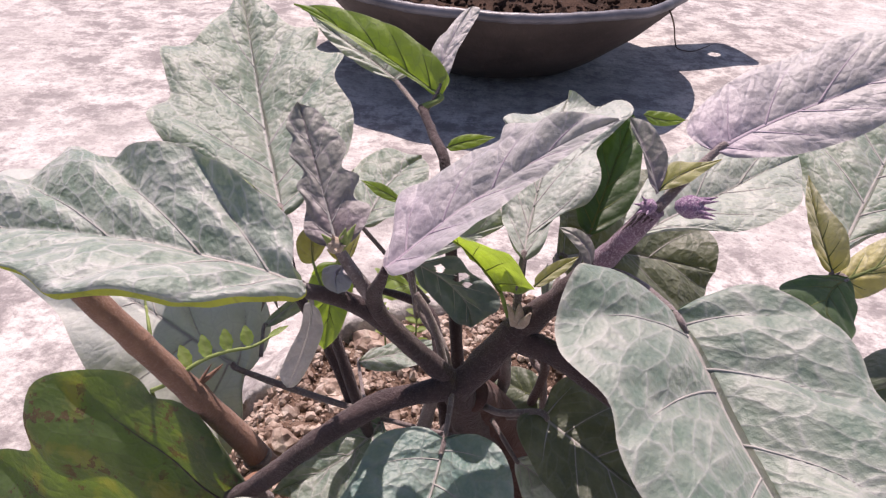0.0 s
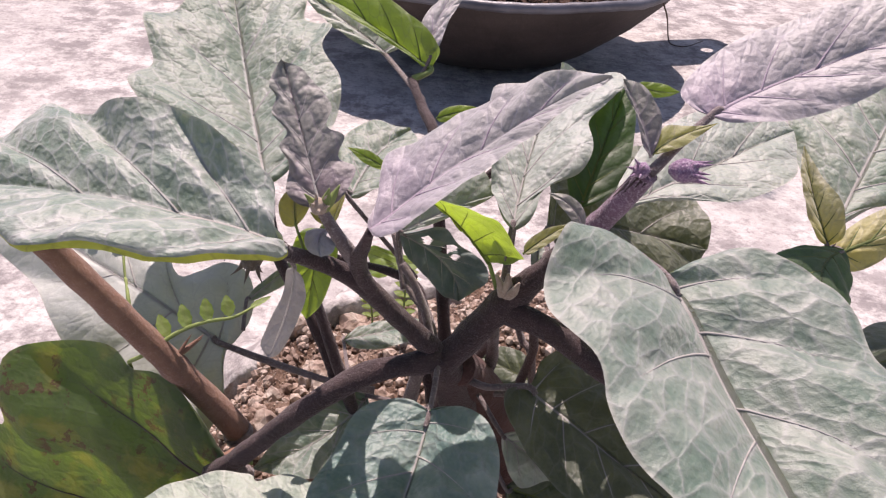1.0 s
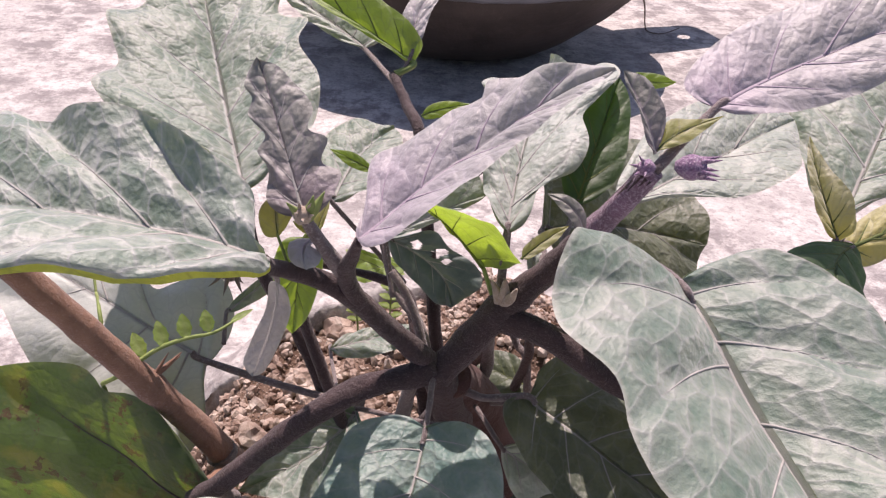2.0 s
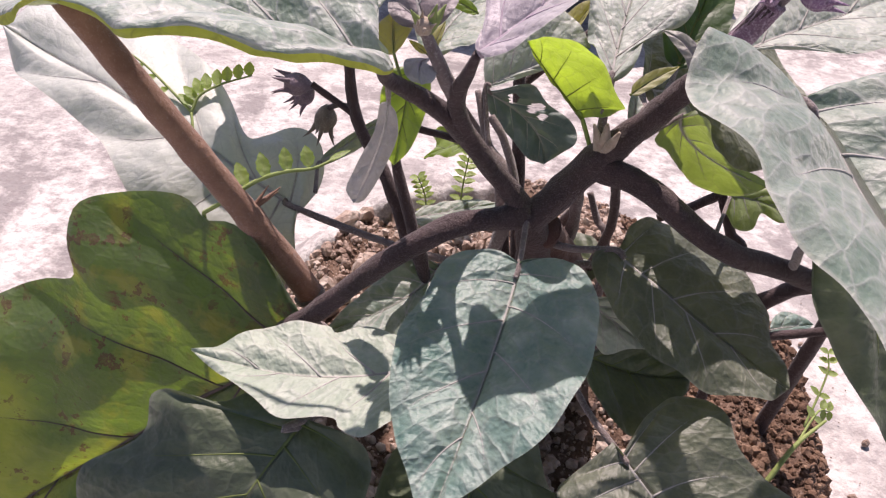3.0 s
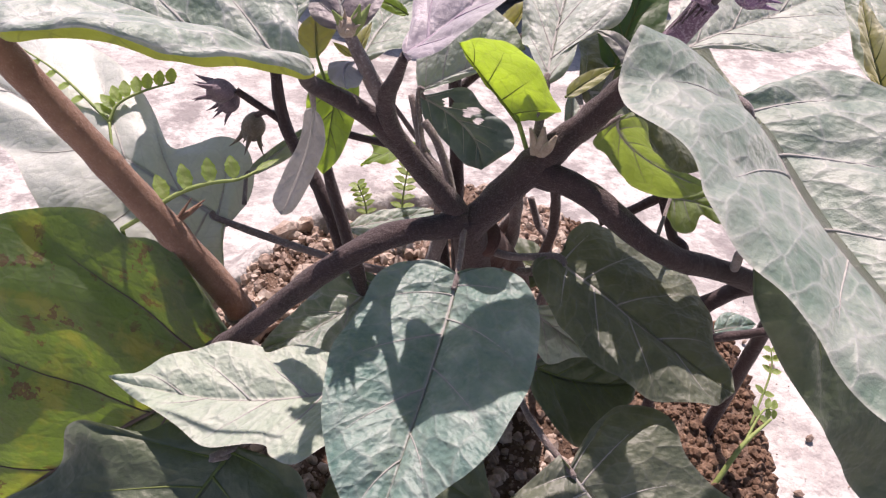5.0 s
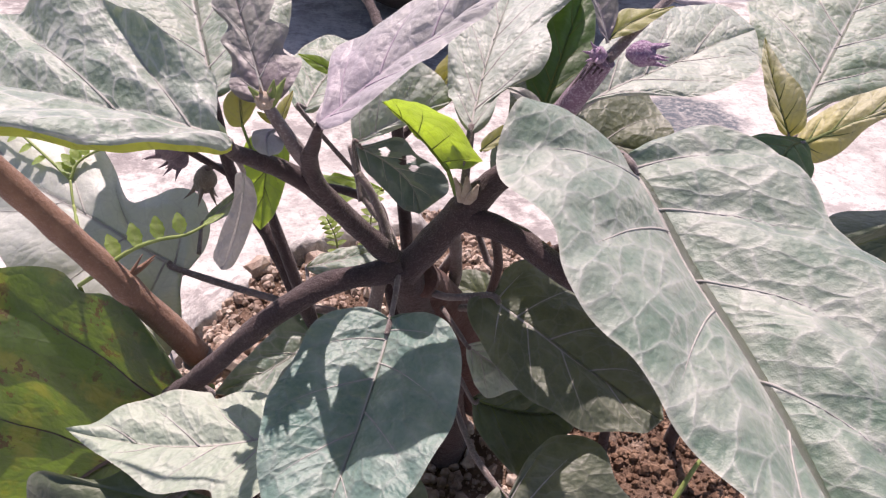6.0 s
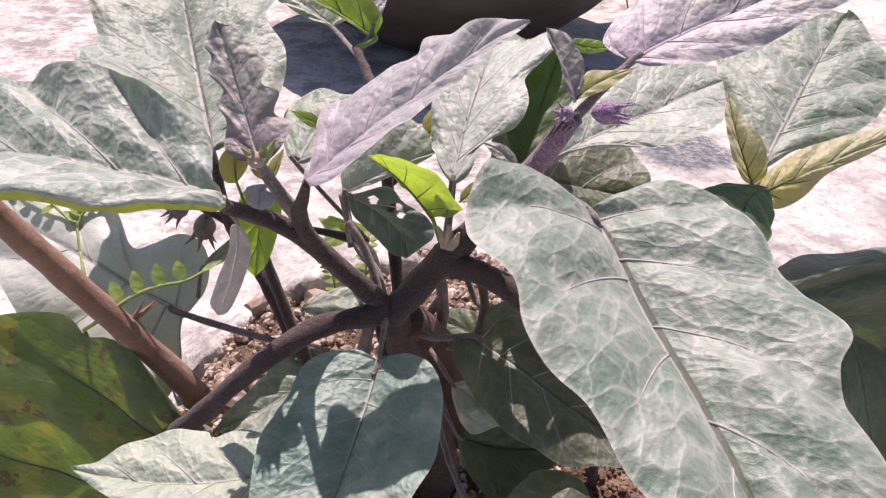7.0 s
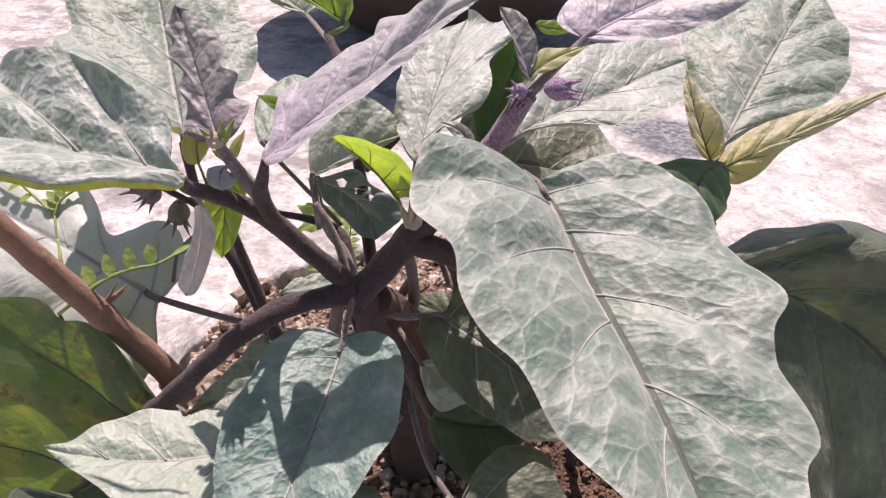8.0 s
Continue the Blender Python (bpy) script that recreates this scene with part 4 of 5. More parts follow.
leaf(eggplant, "dark", (0.0440, 0.0480, 0.2060), (0.0520, 0.0660, 0.2220), (0.0600, 0.0830, 0.2370), (-0.9778, 0.1805, 0.1070), (0.9778, -0.1784, -0.1097),
     [(0.08, 5.0), (0.30, 9.5), (0.60, 9.0), (0.85, 5.0)],
     [(0.10, 6.0), (0.30, 10.5), (0.60, 9.0), (0.85, 5.5)], petiole=(0.032, 0.014, 0.204))
leaf(eggplant, "bleached", (-0.0761, 0.0333, 0.1484), (-0.1287, 0.0563, 0.1644), (-0.2051, 0.0957, 0.1774), (-0.4549, -0.6648, -0.5925), (0.4677, 0.8434, 0.2644),
     [(-0.04, 6.5), (-0.12, 17.3), (-0.13, 33.5), (0.01, 42.8), (0.20, 39.9), (0.35, 35.5), (0.49, 26.4), (0.59, 19.2), (0.72, 16.1), (0.83, 14.5), (0.92, 12.0)],
     [(-0.01, 4.3), (0.03, 18.3), (0.12, 27.7), (0.22, 27.0), (0.26, 18.4), (0.30, 12.6), (0.46, 25.2), (0.60, 31.9), (0.74, 34.7), (0.89, 31.1), (1.00, 19.7)], petiole=[(-0.022, 0.026, 0.138), (-0.040, 0.026, 0.142)])
leaf(eggplant, "dust", (-0.0715, 0.0473, 0.1584), (-0.0588, 0.0543, 0.1671), (-0.0451, 0.0617, 0.1763), (0.6572, -0.4578, -0.5987), (-0.6572, 0.4578, 0.5987),
     [(0.11, 1.9), (0.43, 3.8), (0.70, 3.6)],
     [(0.15, 2.0), (0.47, 2.3), (0.73, 1.7)], petiole=(-0.070, 0.035, 0.155))
leaf(eggplant, "dry", (-0.0415, -0.0027, 0.2107), (-0.0434, -0.0043, 0.1973), (-0.0500, -0.0054, 0.1798), (0.9352, 0.2224, -0.2755), (-0.8751, 0.4401, 0.2014),
     [(0.11, 2.3), (0.35, 3.9), (0.60, 3.5), (0.80, 3.1), (0.97, 2.3)],
     [(0.10, 2.7), (0.39, 2.9), (0.62, 4.2), (0.80, 4.5), (0.94, 4.1)], petiole=(-0.041, -0.010, 0.219))
leaf(eggplant, "fresh", (-0.0088, 0.0898, 0.1498), (-0.0222, 0.0936, 0.1468), (-0.0359, 0.0931, 0.1384), (0.0278, 0.9746, 0.2222), (-0.0498, -0.9837, -0.1727),
     [(0.22, 3.7), (0.73, 12.3), (1.05, 21.2), (0.84, 5.3)],
     [(0.20, 6.9), (0.60, 6.6)])
leaf(eggplant, "fresh", (-0.0365, 0.0131, 0.2138), (-0.0383, 0.0082, 0.2028), (-0.0400, 0.0031, 0.1880), (-0.9916, 0.0705, 0.1080), (0.9889, -0.1193, -0.0887),
     [(0.08, 5.4), (0.38, 7.3), (0.71, 5.6), (0.92, 2.9)],
     [(-0.04, 3.3), (0.23, 6.1), (0.59, 5.6), (0.84, 3.7)], petiole=(-0.0425, 0.019, 0.197))
leaf(eggplant, "young", (-0.0407, -0.0012, 0.2227), (-0.0416, 0.0018, 0.2271), (-0.0422, 0.0068, 0.2309), (-0.9913, -0.0903, -0.0958), (0.9877, 0.0306, 0.1533),
     [(0.06, 3.0), (0.49, 4.2), (0.78, 3.0)],
     [(0.22, 2.4), (0.62, 5.0), (0.84, 2.2)], petiole=(-0.037, -0.006, 0.215))
leaf(eggplant, "fresh", (-0.0096, 0.1109, 0.2280), (-0.0408, 0.1296, 0.2418), (-0.0753, 0.1529, 0.2501), (0.5600, 0.1800, 0.8100), (-0.5300, -0.8400, 0.0500),
     [(0.02, 7.4), (0.14, 11.0), (0.38, 12.0), (0.58, 10.0), (0.78, 6.4)],
     [(0.08, 3.0), (0.27, 4.0), (0.45, 5.0), (0.67, 4.0), (0.84, 2.0)], petiole=(-0.0165, 0.108, 0.225))
leaf(eggplant, "pale", (-0.0300, 0.1409, 0.2227), (-0.0486, 0.1527, 0.2315), (-0.0716, 0.1660, 0.2426), (-0.6069, -0.6727, -0.4232), (0.6084, 0.5864, 0.5349),
     [(0.22, 4.3), (0.53, 5.6), (0.84, 3.3)],
     [(-0.10, 14.2), (0.33, 16.5), (0.73, 10.0)], petiole=(-0.012, 0.10, 0.22))
leaf(eggplant, "purple", (-0.0103, 0.1124, 0.2321), (-0.0094, 0.1211, 0.2418), (0.0008, 0.1393, 0.2567), (-0.9535, 0.2688, 0.1360), (0.9384, -0.3419, -0.0492),
     [(0.19, 2.5), (0.45, 5.4), (0.66, 5.1), (0.75, 3.7), (0.93, 2.4)],
     [(0.30, 4.4), (0.56, 4.6), (0.75, 4.9), (0.98, 4.2)], petiole=(-0.015, 0.108, 0.2235))
leaf(eggplant, "dust", (-0.0346, 0.0563, 0.1995), (-0.0277, 0.0789, 0.2048), (-0.0158, 0.0915, 0.2112), (-0.8917, 0.4189, 0.1711), (0.8713, -0.4864, 0.0647),
     [(0.05, 5.3), (0.34, 13.6), (0.65, 15.6), (0.92, 11.2)],
     [(0.11, 7.7), (0.30, 16.1), (0.66, 13.3), (0.90, 6.8)], petiole=(-0.010, 0.06, 0.165))
leaf(eggplant, "dust", (-0.0391, 0.0688, 0.1235), (-0.0221, 0.0710, 0.1283), (-0.0024, 0.0774, 0.1305), (-0.2664, 0.9295, 0.2552), (0.2526, -0.9560, -0.1491),
     [(0.16, 4.2), (0.41, 5.5), (0.75, 4.1)],
     [(0.16, 6.5), (0.56, 9.2), (0.85, 6.9)], petiole=(-0.030, 0.028, 0.13))
leaf(eggplant, "dust", (-0.0245, 0.0262, 0.1352), (-0.0380, 0.0130, 0.1279), (-0.0615, 0.0020, 0.1209), (-0.6062, 0.6934, 0.3895), (0.5980, -0.7588, -0.2582),
     [(0.12, 9.0), (0.37, 12.5), (0.65, 8.8), (0.85, 5.1)],
     [(0.14, 12.4), (0.42, 14.7), (0.72, 12.2), (0.87, 6.8)], petiole=(0.004, 0.010, 0.145))
leaf(eggplant, "pale", (-0.0158, 0.0340, 0.2000), (-0.0010, 0.0365, 0.2085), (0.0150, 0.0420, 0.2130), (-0.2500, 0.6500, 0.7200), (0.4300, -0.3000, -0.8500),
     [(0.02, 7.0), (0.12, 14.0), (0.40, 19.0), (0.70, 17.0), (0.92, 9.0)],
     [(0.15, 1.4), (0.50, 2.4), (0.85, 1.6)], quilt=0.6, petiole=(-0.0130, 0.0250, 0.1850))
leaf(eggplant, "fresh", (-0.0062, 0.0801, 0.2212), (0.0020, 0.0817, 0.2237), (0.0114, 0.0827, 0.2251), (-0.2595, 0.5303, 0.8071), (0.2595, -0.5303, -0.8071),
     [(0.16, 2.2), (0.53, 2.4)],
     [(0.11, 2.1), (0.58, 2.8)])
leaf(eggplant, "fresh", (-0.0204, 0.0384, 0.2215), (-0.0260, 0.0408, 0.2233), (-0.0332, 0.0443, 0.2249), (0.4047, 0.4041, 0.8203), (-0.4278, -0.4902, -0.7594),
     [(0.15, 1.4), (0.58, 2.1)],
     [(0.12, 1.4), (0.57, 2.0)])
leaf(eggplant, "fresh", (0.0602, 0.0700, 0.2423), (0.0670, 0.0692, 0.2410), (0.0747, 0.0694, 0.2413), (0.0763, 0.5475, 0.8333), (-0.0763, -0.5475, -0.8333),
     [(0.13, 2.0), (0.61, 2.7)],
     [(0.25, 2.3), (0.71, 1.7)])
leaf(eggplant, "plum", (0.0359, 0.0036, 0.2231), (0.0340, 0.0072, 0.2285), (0.0265, 0.0104, 0.2316), (0.7558, 0.3974, 0.5204), (-0.7528, -0.4776, -0.4530),
     [(0.13, 1.2), (0.46, 2.1), (0.81, 2.0)],
     [(0.17, 2.2), (0.63, 2.4), (0.85, 1.2)])
leaf(eggplant, "young", (0.0208, 0.0019, 0.2169), (0.0270, 0.0055, 0.2206), (0.0335, 0.0094, 0.2228), (-0.5580, 0.3494, 0.7527), (0.5984, -0.6819, -0.4207),
     [(0.14, 2.0), (0.58, 2.0)],
     [(0.11, 1.5), (0.59, 2.0)])
leaf(eggplant, "plum", (0.0501, 0.0049, 0.2469), (0.0471, 0.0097, 0.2542), (0.0421, 0.0175, 0.2625), (0.9275, 0.2030, 0.3138), (-0.9023, -0.4100, -0.1330),
     [(0.21, 2.9), (0.52, 5.5), (0.88, 4.1)],
     [(0.21, 1.7), (0.65, 0.8), (0.89, 1.0)])
leaf(eggplant, "young", (0.0505, 0.0053, 0.2476), (0.0565, 0.0079, 0.2516), (0.0670, 0.0112, 0.2547), (-0.4835, 0.6729, 0.5599), (0.4779, -0.7113, -0.5153),
     [(0.21, 2.1), (0.45, 4.1), (0.77, 1.1)],
     [(0.12, 1.3), (0.49, 3.0), (0.81, 1.5)])
leaf(eggplant, "pale", (0.0274, 0.0197, 0.1985), (0.0280, 0.0230, 0.2030), (0.0280, 0.0284, 0.2068), (-0.9958, 0.0899, -0.0185), (0.9981, -0.0605, -0.0126),
     [(0.20, 1.4), (0.55, 1.9), (0.83, 1.2)],
     [(0.17, 2.2), (0.53, 2.8), (0.83, 1.2)])
leaf(eggplant, "young", (0.0058, 0.0866, 0.1898), (0.0148, 0.0914, 0.1994), (0.0223, 0.0981, 0.2101), (-0.8140, 0.3499, 0.4636), (0.7708, -0.5547, -0.3133),
     [(0.31, 2.4), (0.53, 5.7), (0.85, 3.8)],
     [(0.22, 0.6), (0.52, 1.6), (0.83, 1.0)])
leaf(eggplant, "fresh", (0.0046, 0.0881, 0.1902), (0.0022, 0.0913, 0.1949), (0.0011, 0.0960, 0.2001), (-0.9623, -0.1378, -0.2343), (0.9608, 0.1135, 0.2530),
     [(0.24, 3.4), (0.63, 2.4)],
     [(0.28, 1.5), (0.62, 2.7)])
leaf(eggplant, "young", (-0.0318, 0.0007, 0.2224), (-0.0305, 0.0031, 0.2259), (-0.0286, 0.0068, 0.2298), (-0.9462, 0.1624, 0.2798), (0.9474, -0.2105, -0.2410),
     [(0.20, 1.6), (0.58, 2.0)],
     [(0.32, 1.0), (0.77, 0.8)])
leaf(eggplant, "young", (-0.0325, 0.0010, 0.2228), (-0.0346, 0.0008, 0.2243), (-0.0375, 0.0017, 0.2258), (-0.4706, -0.5862, -0.6595), (0.4878, 0.5115, 0.7074),
     [(0.33, 0.9), (0.71, 0.8)],
     [(0.42, 1.0), (0.80, 0.6)])
leaf(eggplant, "purple", (-0.0310, -0.0006, 0.2222), (-0.0340, -0.0050, 0.2228), (-0.0328, -0.0097, 0.2192), (-0.9483, 0.2514, -0.1939), (0.9576, -0.1025, -0.2693),
     [(-0.02, 4.7), (0.48, 4.1), (0.87, 3.4)],
     [(0.40, 4.4), (0.79, 4.3)])

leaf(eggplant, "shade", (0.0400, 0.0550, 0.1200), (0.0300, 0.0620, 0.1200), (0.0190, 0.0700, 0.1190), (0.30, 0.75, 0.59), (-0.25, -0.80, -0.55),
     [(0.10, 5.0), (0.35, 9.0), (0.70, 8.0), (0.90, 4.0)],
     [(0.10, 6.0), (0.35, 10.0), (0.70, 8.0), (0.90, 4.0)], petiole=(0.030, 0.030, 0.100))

leaf(eggplant, "soft", (0.1050, 0.0400, 0.1090), (0.1130, 0.0430, 0.1090), (0.1240, 0.0460, 0.1090), (-0.1000, 0.8500, 0.5000), (0.1000, -0.8500, -0.5000),
     [(0.15, 4.0), (0.45, 6.5), (0.80, 4.0)],
     [(0.15, 3.5), (0.45, 5.0), (0.80, 3.0)], petiole=(0.0880, 0.0380, 0.1250))
fold = leaf(eggplant, "green", (-0.0490, 0.0002, 0.2366), (-0.0640, 0.0092, 0.2432), (-0.0840, 0.0155, 0.2452), (0.1000, 0.4000, 0.9100), (-0.0500, -0.5500, -0.8300),
     [(0.20, 0.8), (0.55, 1.2), (0.85, 0.6)],
     [(0.12, 2.0), (0.35, 5.0), (0.62, 6.0), (0.85, 3.2)], quilt=0.4, rib=0.0003)
fold.name = "folded_margin"
tagged(fold, "green underside of a leaf margin folded over")

shoot = thing("eggplant_plant", (0.128, 0.045, 0.03), "small second eggplant shoot with a downy leaf and yellowish young leaves", "plant")
tube("main_stem", [(0.125, 0.05, 0.025), (0.122, 0.036, 0.12), (0.116, 0.022, 0.19), (0.114, 0.02, 0.219)], [0.0032, 0.0028, 0.0024, 0.0018], STEM, shoot, rough=0.2, sides=12)
leaf(shoot, "dust", (0.1178, 0.0276, 0.2165), (0.1424, 0.0627, 0.2353), (0.1641, 0.0909, 0.2486), (-0.8278, 0.5511, 0.1050), (0.8379, -0.4871, -0.2462),
     [(0.01, 5.8), (0.10, 13.8), (0.23, 22.1), (0.51, 33.2), (0.65, 28.2), (0.82, 18.4), (0.96, 7.6)],
     [(0.12, 6.4), (0.23, 16.5), (0.38, 23.7), (0.57, 26.1), (0.74, 21.7), (0.90, 13.7)], petiole=(0.114, 0.02, 0.219))
leaf(shoot, "tender", (0.1125, 0.0139, 0.2158), (0.1343, 0.0170, 0.2267), (0.1650, 0.0240, 0.2390), (-0.2600, 0.9300, 0.2600), (0.3500, -0.4200, -0.8400),
     [(0.04, 3.0), (0.14, 6.0), (0.30, 8.0), (0.46, 8.0), (0.62, 6.4), (0.80, 4.0), (0.93, 2.0)],
     [(0.02, 4.4), (0.10, 7.0), (0.26, 6.6), (0.42, 3.2), (0.62, 2.6), (0.82, 1.6)], arch=0.15, ruffle=1.6, petiole=(0.114, 0.019, 0.2175))
leaf(shoot, "tender", (0.1093, 0.0136, 0.2186), (0.1054, 0.0233, 0.2293), (0.1036, 0.0352, 0.2397), (-0.9627, -0.2700, 0.0155), (0.7000, -0.4600, 0.5400),
     [(0.10, 2.8), (0.35, 3.6), (0.66, 2.9), (0.84, 1.8)],
     [(0.06, 4.4), (0.22, 6.4), (0.40, 6.8), (0.58, 4.6), (0.80, 2.2)], arch=0.3, ruffle=2.5, petiole=(0.114, 0.019, 0.2175))
leaf(shoot, "dark", (0.1123, 0.0111, 0.2188), (0.0991, -0.0049, 0.2211), (0.1029, -0.0144, 0.2127), (-0.9116, 0.2567, 0.3210), (0.8033, -0.1559, -0.5748),
     [(0.08, 4.2), (0.28, 8.2), (0.65, 14.8), (0.77, 9.7), (0.82, 1.9)],
     [(0.07, 4.5), (0.31, 10.5), (0.63, 9.9)], petiole=(0.114, 0.019, 0.216))

# ---- buds ----
def bud(place, way, size, material, parent, name="flower_bud", label="", teeth=5, spread=0.5):
    """A calyx: an egg with pointed sepals round its mouth."""
    z = Vector(way).normalized()
    m = Matrix.Translation(place) @ z.to_track_quat("Z", "X").to_matrix().to_4x4()
    verts, faces = [], []
    rings, sides = 9, 14
    for i in range(rings):
        t = i / (rings - 1)
        r = size * 0.5 * math.sin(math.pi * min(0.80, 0.06 + 0.80 * t)) ** 0.75
        for k in range(sides):
            a = 2 * math.pi * k / sides
            rr = r * (1 + 0.07 * math.cos(teeth * a))
            verts.append(tuple(m @ Vector((rr * math.cos(a), rr * math.sin(a), size * 1.15 * (t - 0.5)))))
    for i in range(rings - 1):
        for k in range(sides):
            j = (k + 1) % sides
            faces.append((i * sides + k, i * sides + j, (i + 1) * sides + j, (i + 1) * sides + k))
    faces.append(tuple(range((rings - 1) * sides, rings * sides)))
    faces.append(tuple(range(sides))[::-1])
    ob = mesh_object(name, verts, faces, material, parent, label)
    rng = random.Random(int(size * 1e6))
    for k in range(teeth):
        a = 2 * math.pi * (k + 0.3) / teeth
        out = spread * rng.uniform(0.6, 1.3)
        pts = []
        for q in range(4):
            h = q / 3
            pts.append(tuple(m @ Vector(((size * 0.34 + size * out * h**1.5 * 0.6) * math.cos(a), (size * 0.34 + size * out * h**1.5 * 0.6) * math.sin(a), size * (0.35 + 0.75 * h)))))
        tube("sepal", pts, [size * 0.13, size * 0.10, size * 0.055, size * 0.008], material, ob, sides=7)
    return ob


stem([(-0.0575, 0.0435, 0.1815), (-0.066, 0.044, 0.187), (-0.072, 0.044, 0.191)], [0.0012, 0.0011, 0.0011], name="flower_stalk")
stem([(-0.059, 0.0445, 0.1835), (-0.064, 0.049, 0.182), (-0.068, 0.052, 0.179)], [0.0011, 0.0010, 0.0010], name="flower_stalk")
bud((-0.0765, 0.044, 0.1905), (-1, -0.15, 0.1), 0.0076, CALYX, eggplant, label="dark purple bud with spiky sepals", spread=0.55)
bud((-0.0745, 0.045, 0.1865), (-0.55, -0.3, -0.7), 0.0062, CALYX, eggplant, label="small dark bud with spiky sepals", spread=0.6)
bud((-0.0695, 0.0530, 0.1745), (-0.2, -0.15, -1), 0.0080, BUD_OLIVE, eggplant, label="drooping olive-brown bud with spread sepals", spread=0.8)
bud((0.0572, -0.0005, 0.2465), (1, -0.3, 0.1), 0.0062, BUD_PURPLE, eggplant, label="bright purple downy bud with spiky sepals", spread=0.35)
bud((0.0475, 0.001, 0.2450), (-0.6, -0.6, 0.3), 0.0042, BUD_PURPLE, eggplant, label="small bright purple bud", spread=0.5)
bud((-0.0335, -0.0065, 0.2325), (0.2, -0.6, 0.6), 0.0046, TIP, eggplant, name="shoot_tip", label="downy greyish shoot tip", spread=0.3)
for tip, r in (((-0.0305, -0.0075, 0.2385), 0.0010), ((-0.0285, -0.0035, 0.2375), 0.0009), ((-0.0365, -0.0085, 0.2370), 0.0009)):
    stem([(-0.0325, -0.006, 0.2305), tuple(0.5 * (np.array(tip) + (-0.0325, -0.006, 0.2305))), tip], [r, r * 1.3, r * 0.2], GREEN_STALK, "young_leaf_tip", sides=8)
for tip, r in (((0.0185, 0.0100, 0.2040), 0.0016), ((0.0215, 0.0065, 0.2035), 0.0014), ((0.0150, 0.0110, 0.2030), 0.0013)):
    stem([(0.018, 0.0125, 0.1935), tuple(0.5 * (np.array(tip) + (0.019, 0.0110, 0.1935))), tip], [r, r * 1.1, r * 0.3], TIP, "young_leaf_tip", sides=8)
for tip, r in (((-0.0765, 0.0150, 0.1688), 0.0008), ((-0.0775, 0.0160, 0.1665), 0.0007), ((-0.0795, 0.0130, 0.1705), 0.0006)):
    stem([(-0.0840, 0.0085, 0.1640), tuple(0.5 * (np.array(tip) + (-0.0840, 0.0085, 0.1640))), tip], [r * 1.3, r, r * 0.2], STEM_BROWN, "dry_shoot", "dry brown side shoot", sides=6)


# ---- small weeds between the stems ----
def leaflet(parent, base, tip, width, lift=(0, -0.3, 1)):
    b, t = Vector(base), Vector(tip)
    side = (t - b).cross(Vector(lift)).normalized()
    up = side.cross(t - b).normalized()
    verts, faces, n = [], [], 9
    for i in range(n):
        s = i / (n - 1)
        w = width * 0.5 * math.sin(math.pi * s**0.8) ** 0.8 * (1 + 0.16 * (i % 2))
        p = b.lerp(t, s)
        verts += [tuple(p - side * w + up * w * 0.35), tuple(p), tuple(p + side * w + up * w * 0.35)]
    for i in range(n - 1):
        for k in (0, 1):
            faces.append((3 * i + k, 3 * i + k + 1, 3 * i + k + 4, 3 * i + k + 3))
    ob = mesh_object("leaflet", verts, faces, WEED, parent)
    at = ob.data.attributes.new("vein", "FLOAT", "POINT")
    at.data.foreach_set("value", [0.8 if i % 3 == 1 else 0.0 for i in range(len(verts))])
    return ob


def sprig(weed, line, count, size, start=0.35, ends=0.98, both=True, r=0.0006):
    """A feathered leaf: a thin stalk with leaflets along it."""
    tube("stalk", line, [r, r * 0.8, r * 0.5], GREEN_STALK, weed, sides=6)
    path = spline(line, 60)
    for i in range(count):
        s = start + (ends - start) * i / max(1, count - 1)
        k = min(58, int(s * 59))
        p, d = path[k], path[k + 1] - path[k]
        d = d / np.linalg.norm(d)
        across = np.cross(d, (0.0, -0.75, 0.66))
        across /= np.linalg.norm(across)
        for sign in ((1, -1) if both else (-1,)):
            tip = p + size * (0.35 * d + sign * across * 0.95) * (1 - 0.25 * s)
            leaflet(weed, p, tip, size * 0.5)


weed = thing("weed", (-0.105, 0.03, 0.05), "slender weed with rows of small bright green leaflets", "weed", "weeds in the soil")
tube("stalk", [(-0.105, 0.03, 0.045), (-0.107, 0.028, 0.11), (-0.1003, 0.0103, 0.1593)], [0.0009, 0.0008, 0.0007], GREEN_STALK, weed, sides=6)
tube("stalk", [(-0.1003, 0.0103, 0.1594), (-0.0920, 0.0062, 0.1673), (-0.0826, 0.0107, 0.1730), (-0.0744, 0.0132, 0.1758), (-0.0661, 0.0159, 0.1764), (-0.0600, 0.0207, 0.1779)], [0.0007, 0.0007, 0.0006, 0.0004], GREEN_STALK, weed, sides=6)
for b, t in (((-0.0857, 0.0096, 0.1714), (-0.0895, 0.0141, 0.1770)), ((-0.0797, 0.0115, 0.1739), (-0.0827, 0.0166, 0.1799)), ((-0.0735, 0.0133, 0.1759), (-0.0755, 0.0181, 0.1817)), ((-0.0673, 0.0156, 0.1766), (-0.0693, 0.0200, 0.1819))):
    leaflet(weed, b, t, 0.0040)
leaflet(weed, (-0.0619, 0.0195, 0.1775), (-0.0556, 0.0236, 0.1797), 0.0022)
weed2 = thing("weed", (-0.112, 0.035, 0.05), "slender weed with rows of small bright green leaflets", "weed", "weeds in the soil")
tube("stalk", [(-0.112, 0.032, 0.045), (-0.111, 0.0373, 0.1462), (-0.1169, 0.0515, 0.1624)], [0.0009, 0.0008, 0.0006], GREEN_STALK, weed2, sides=6)
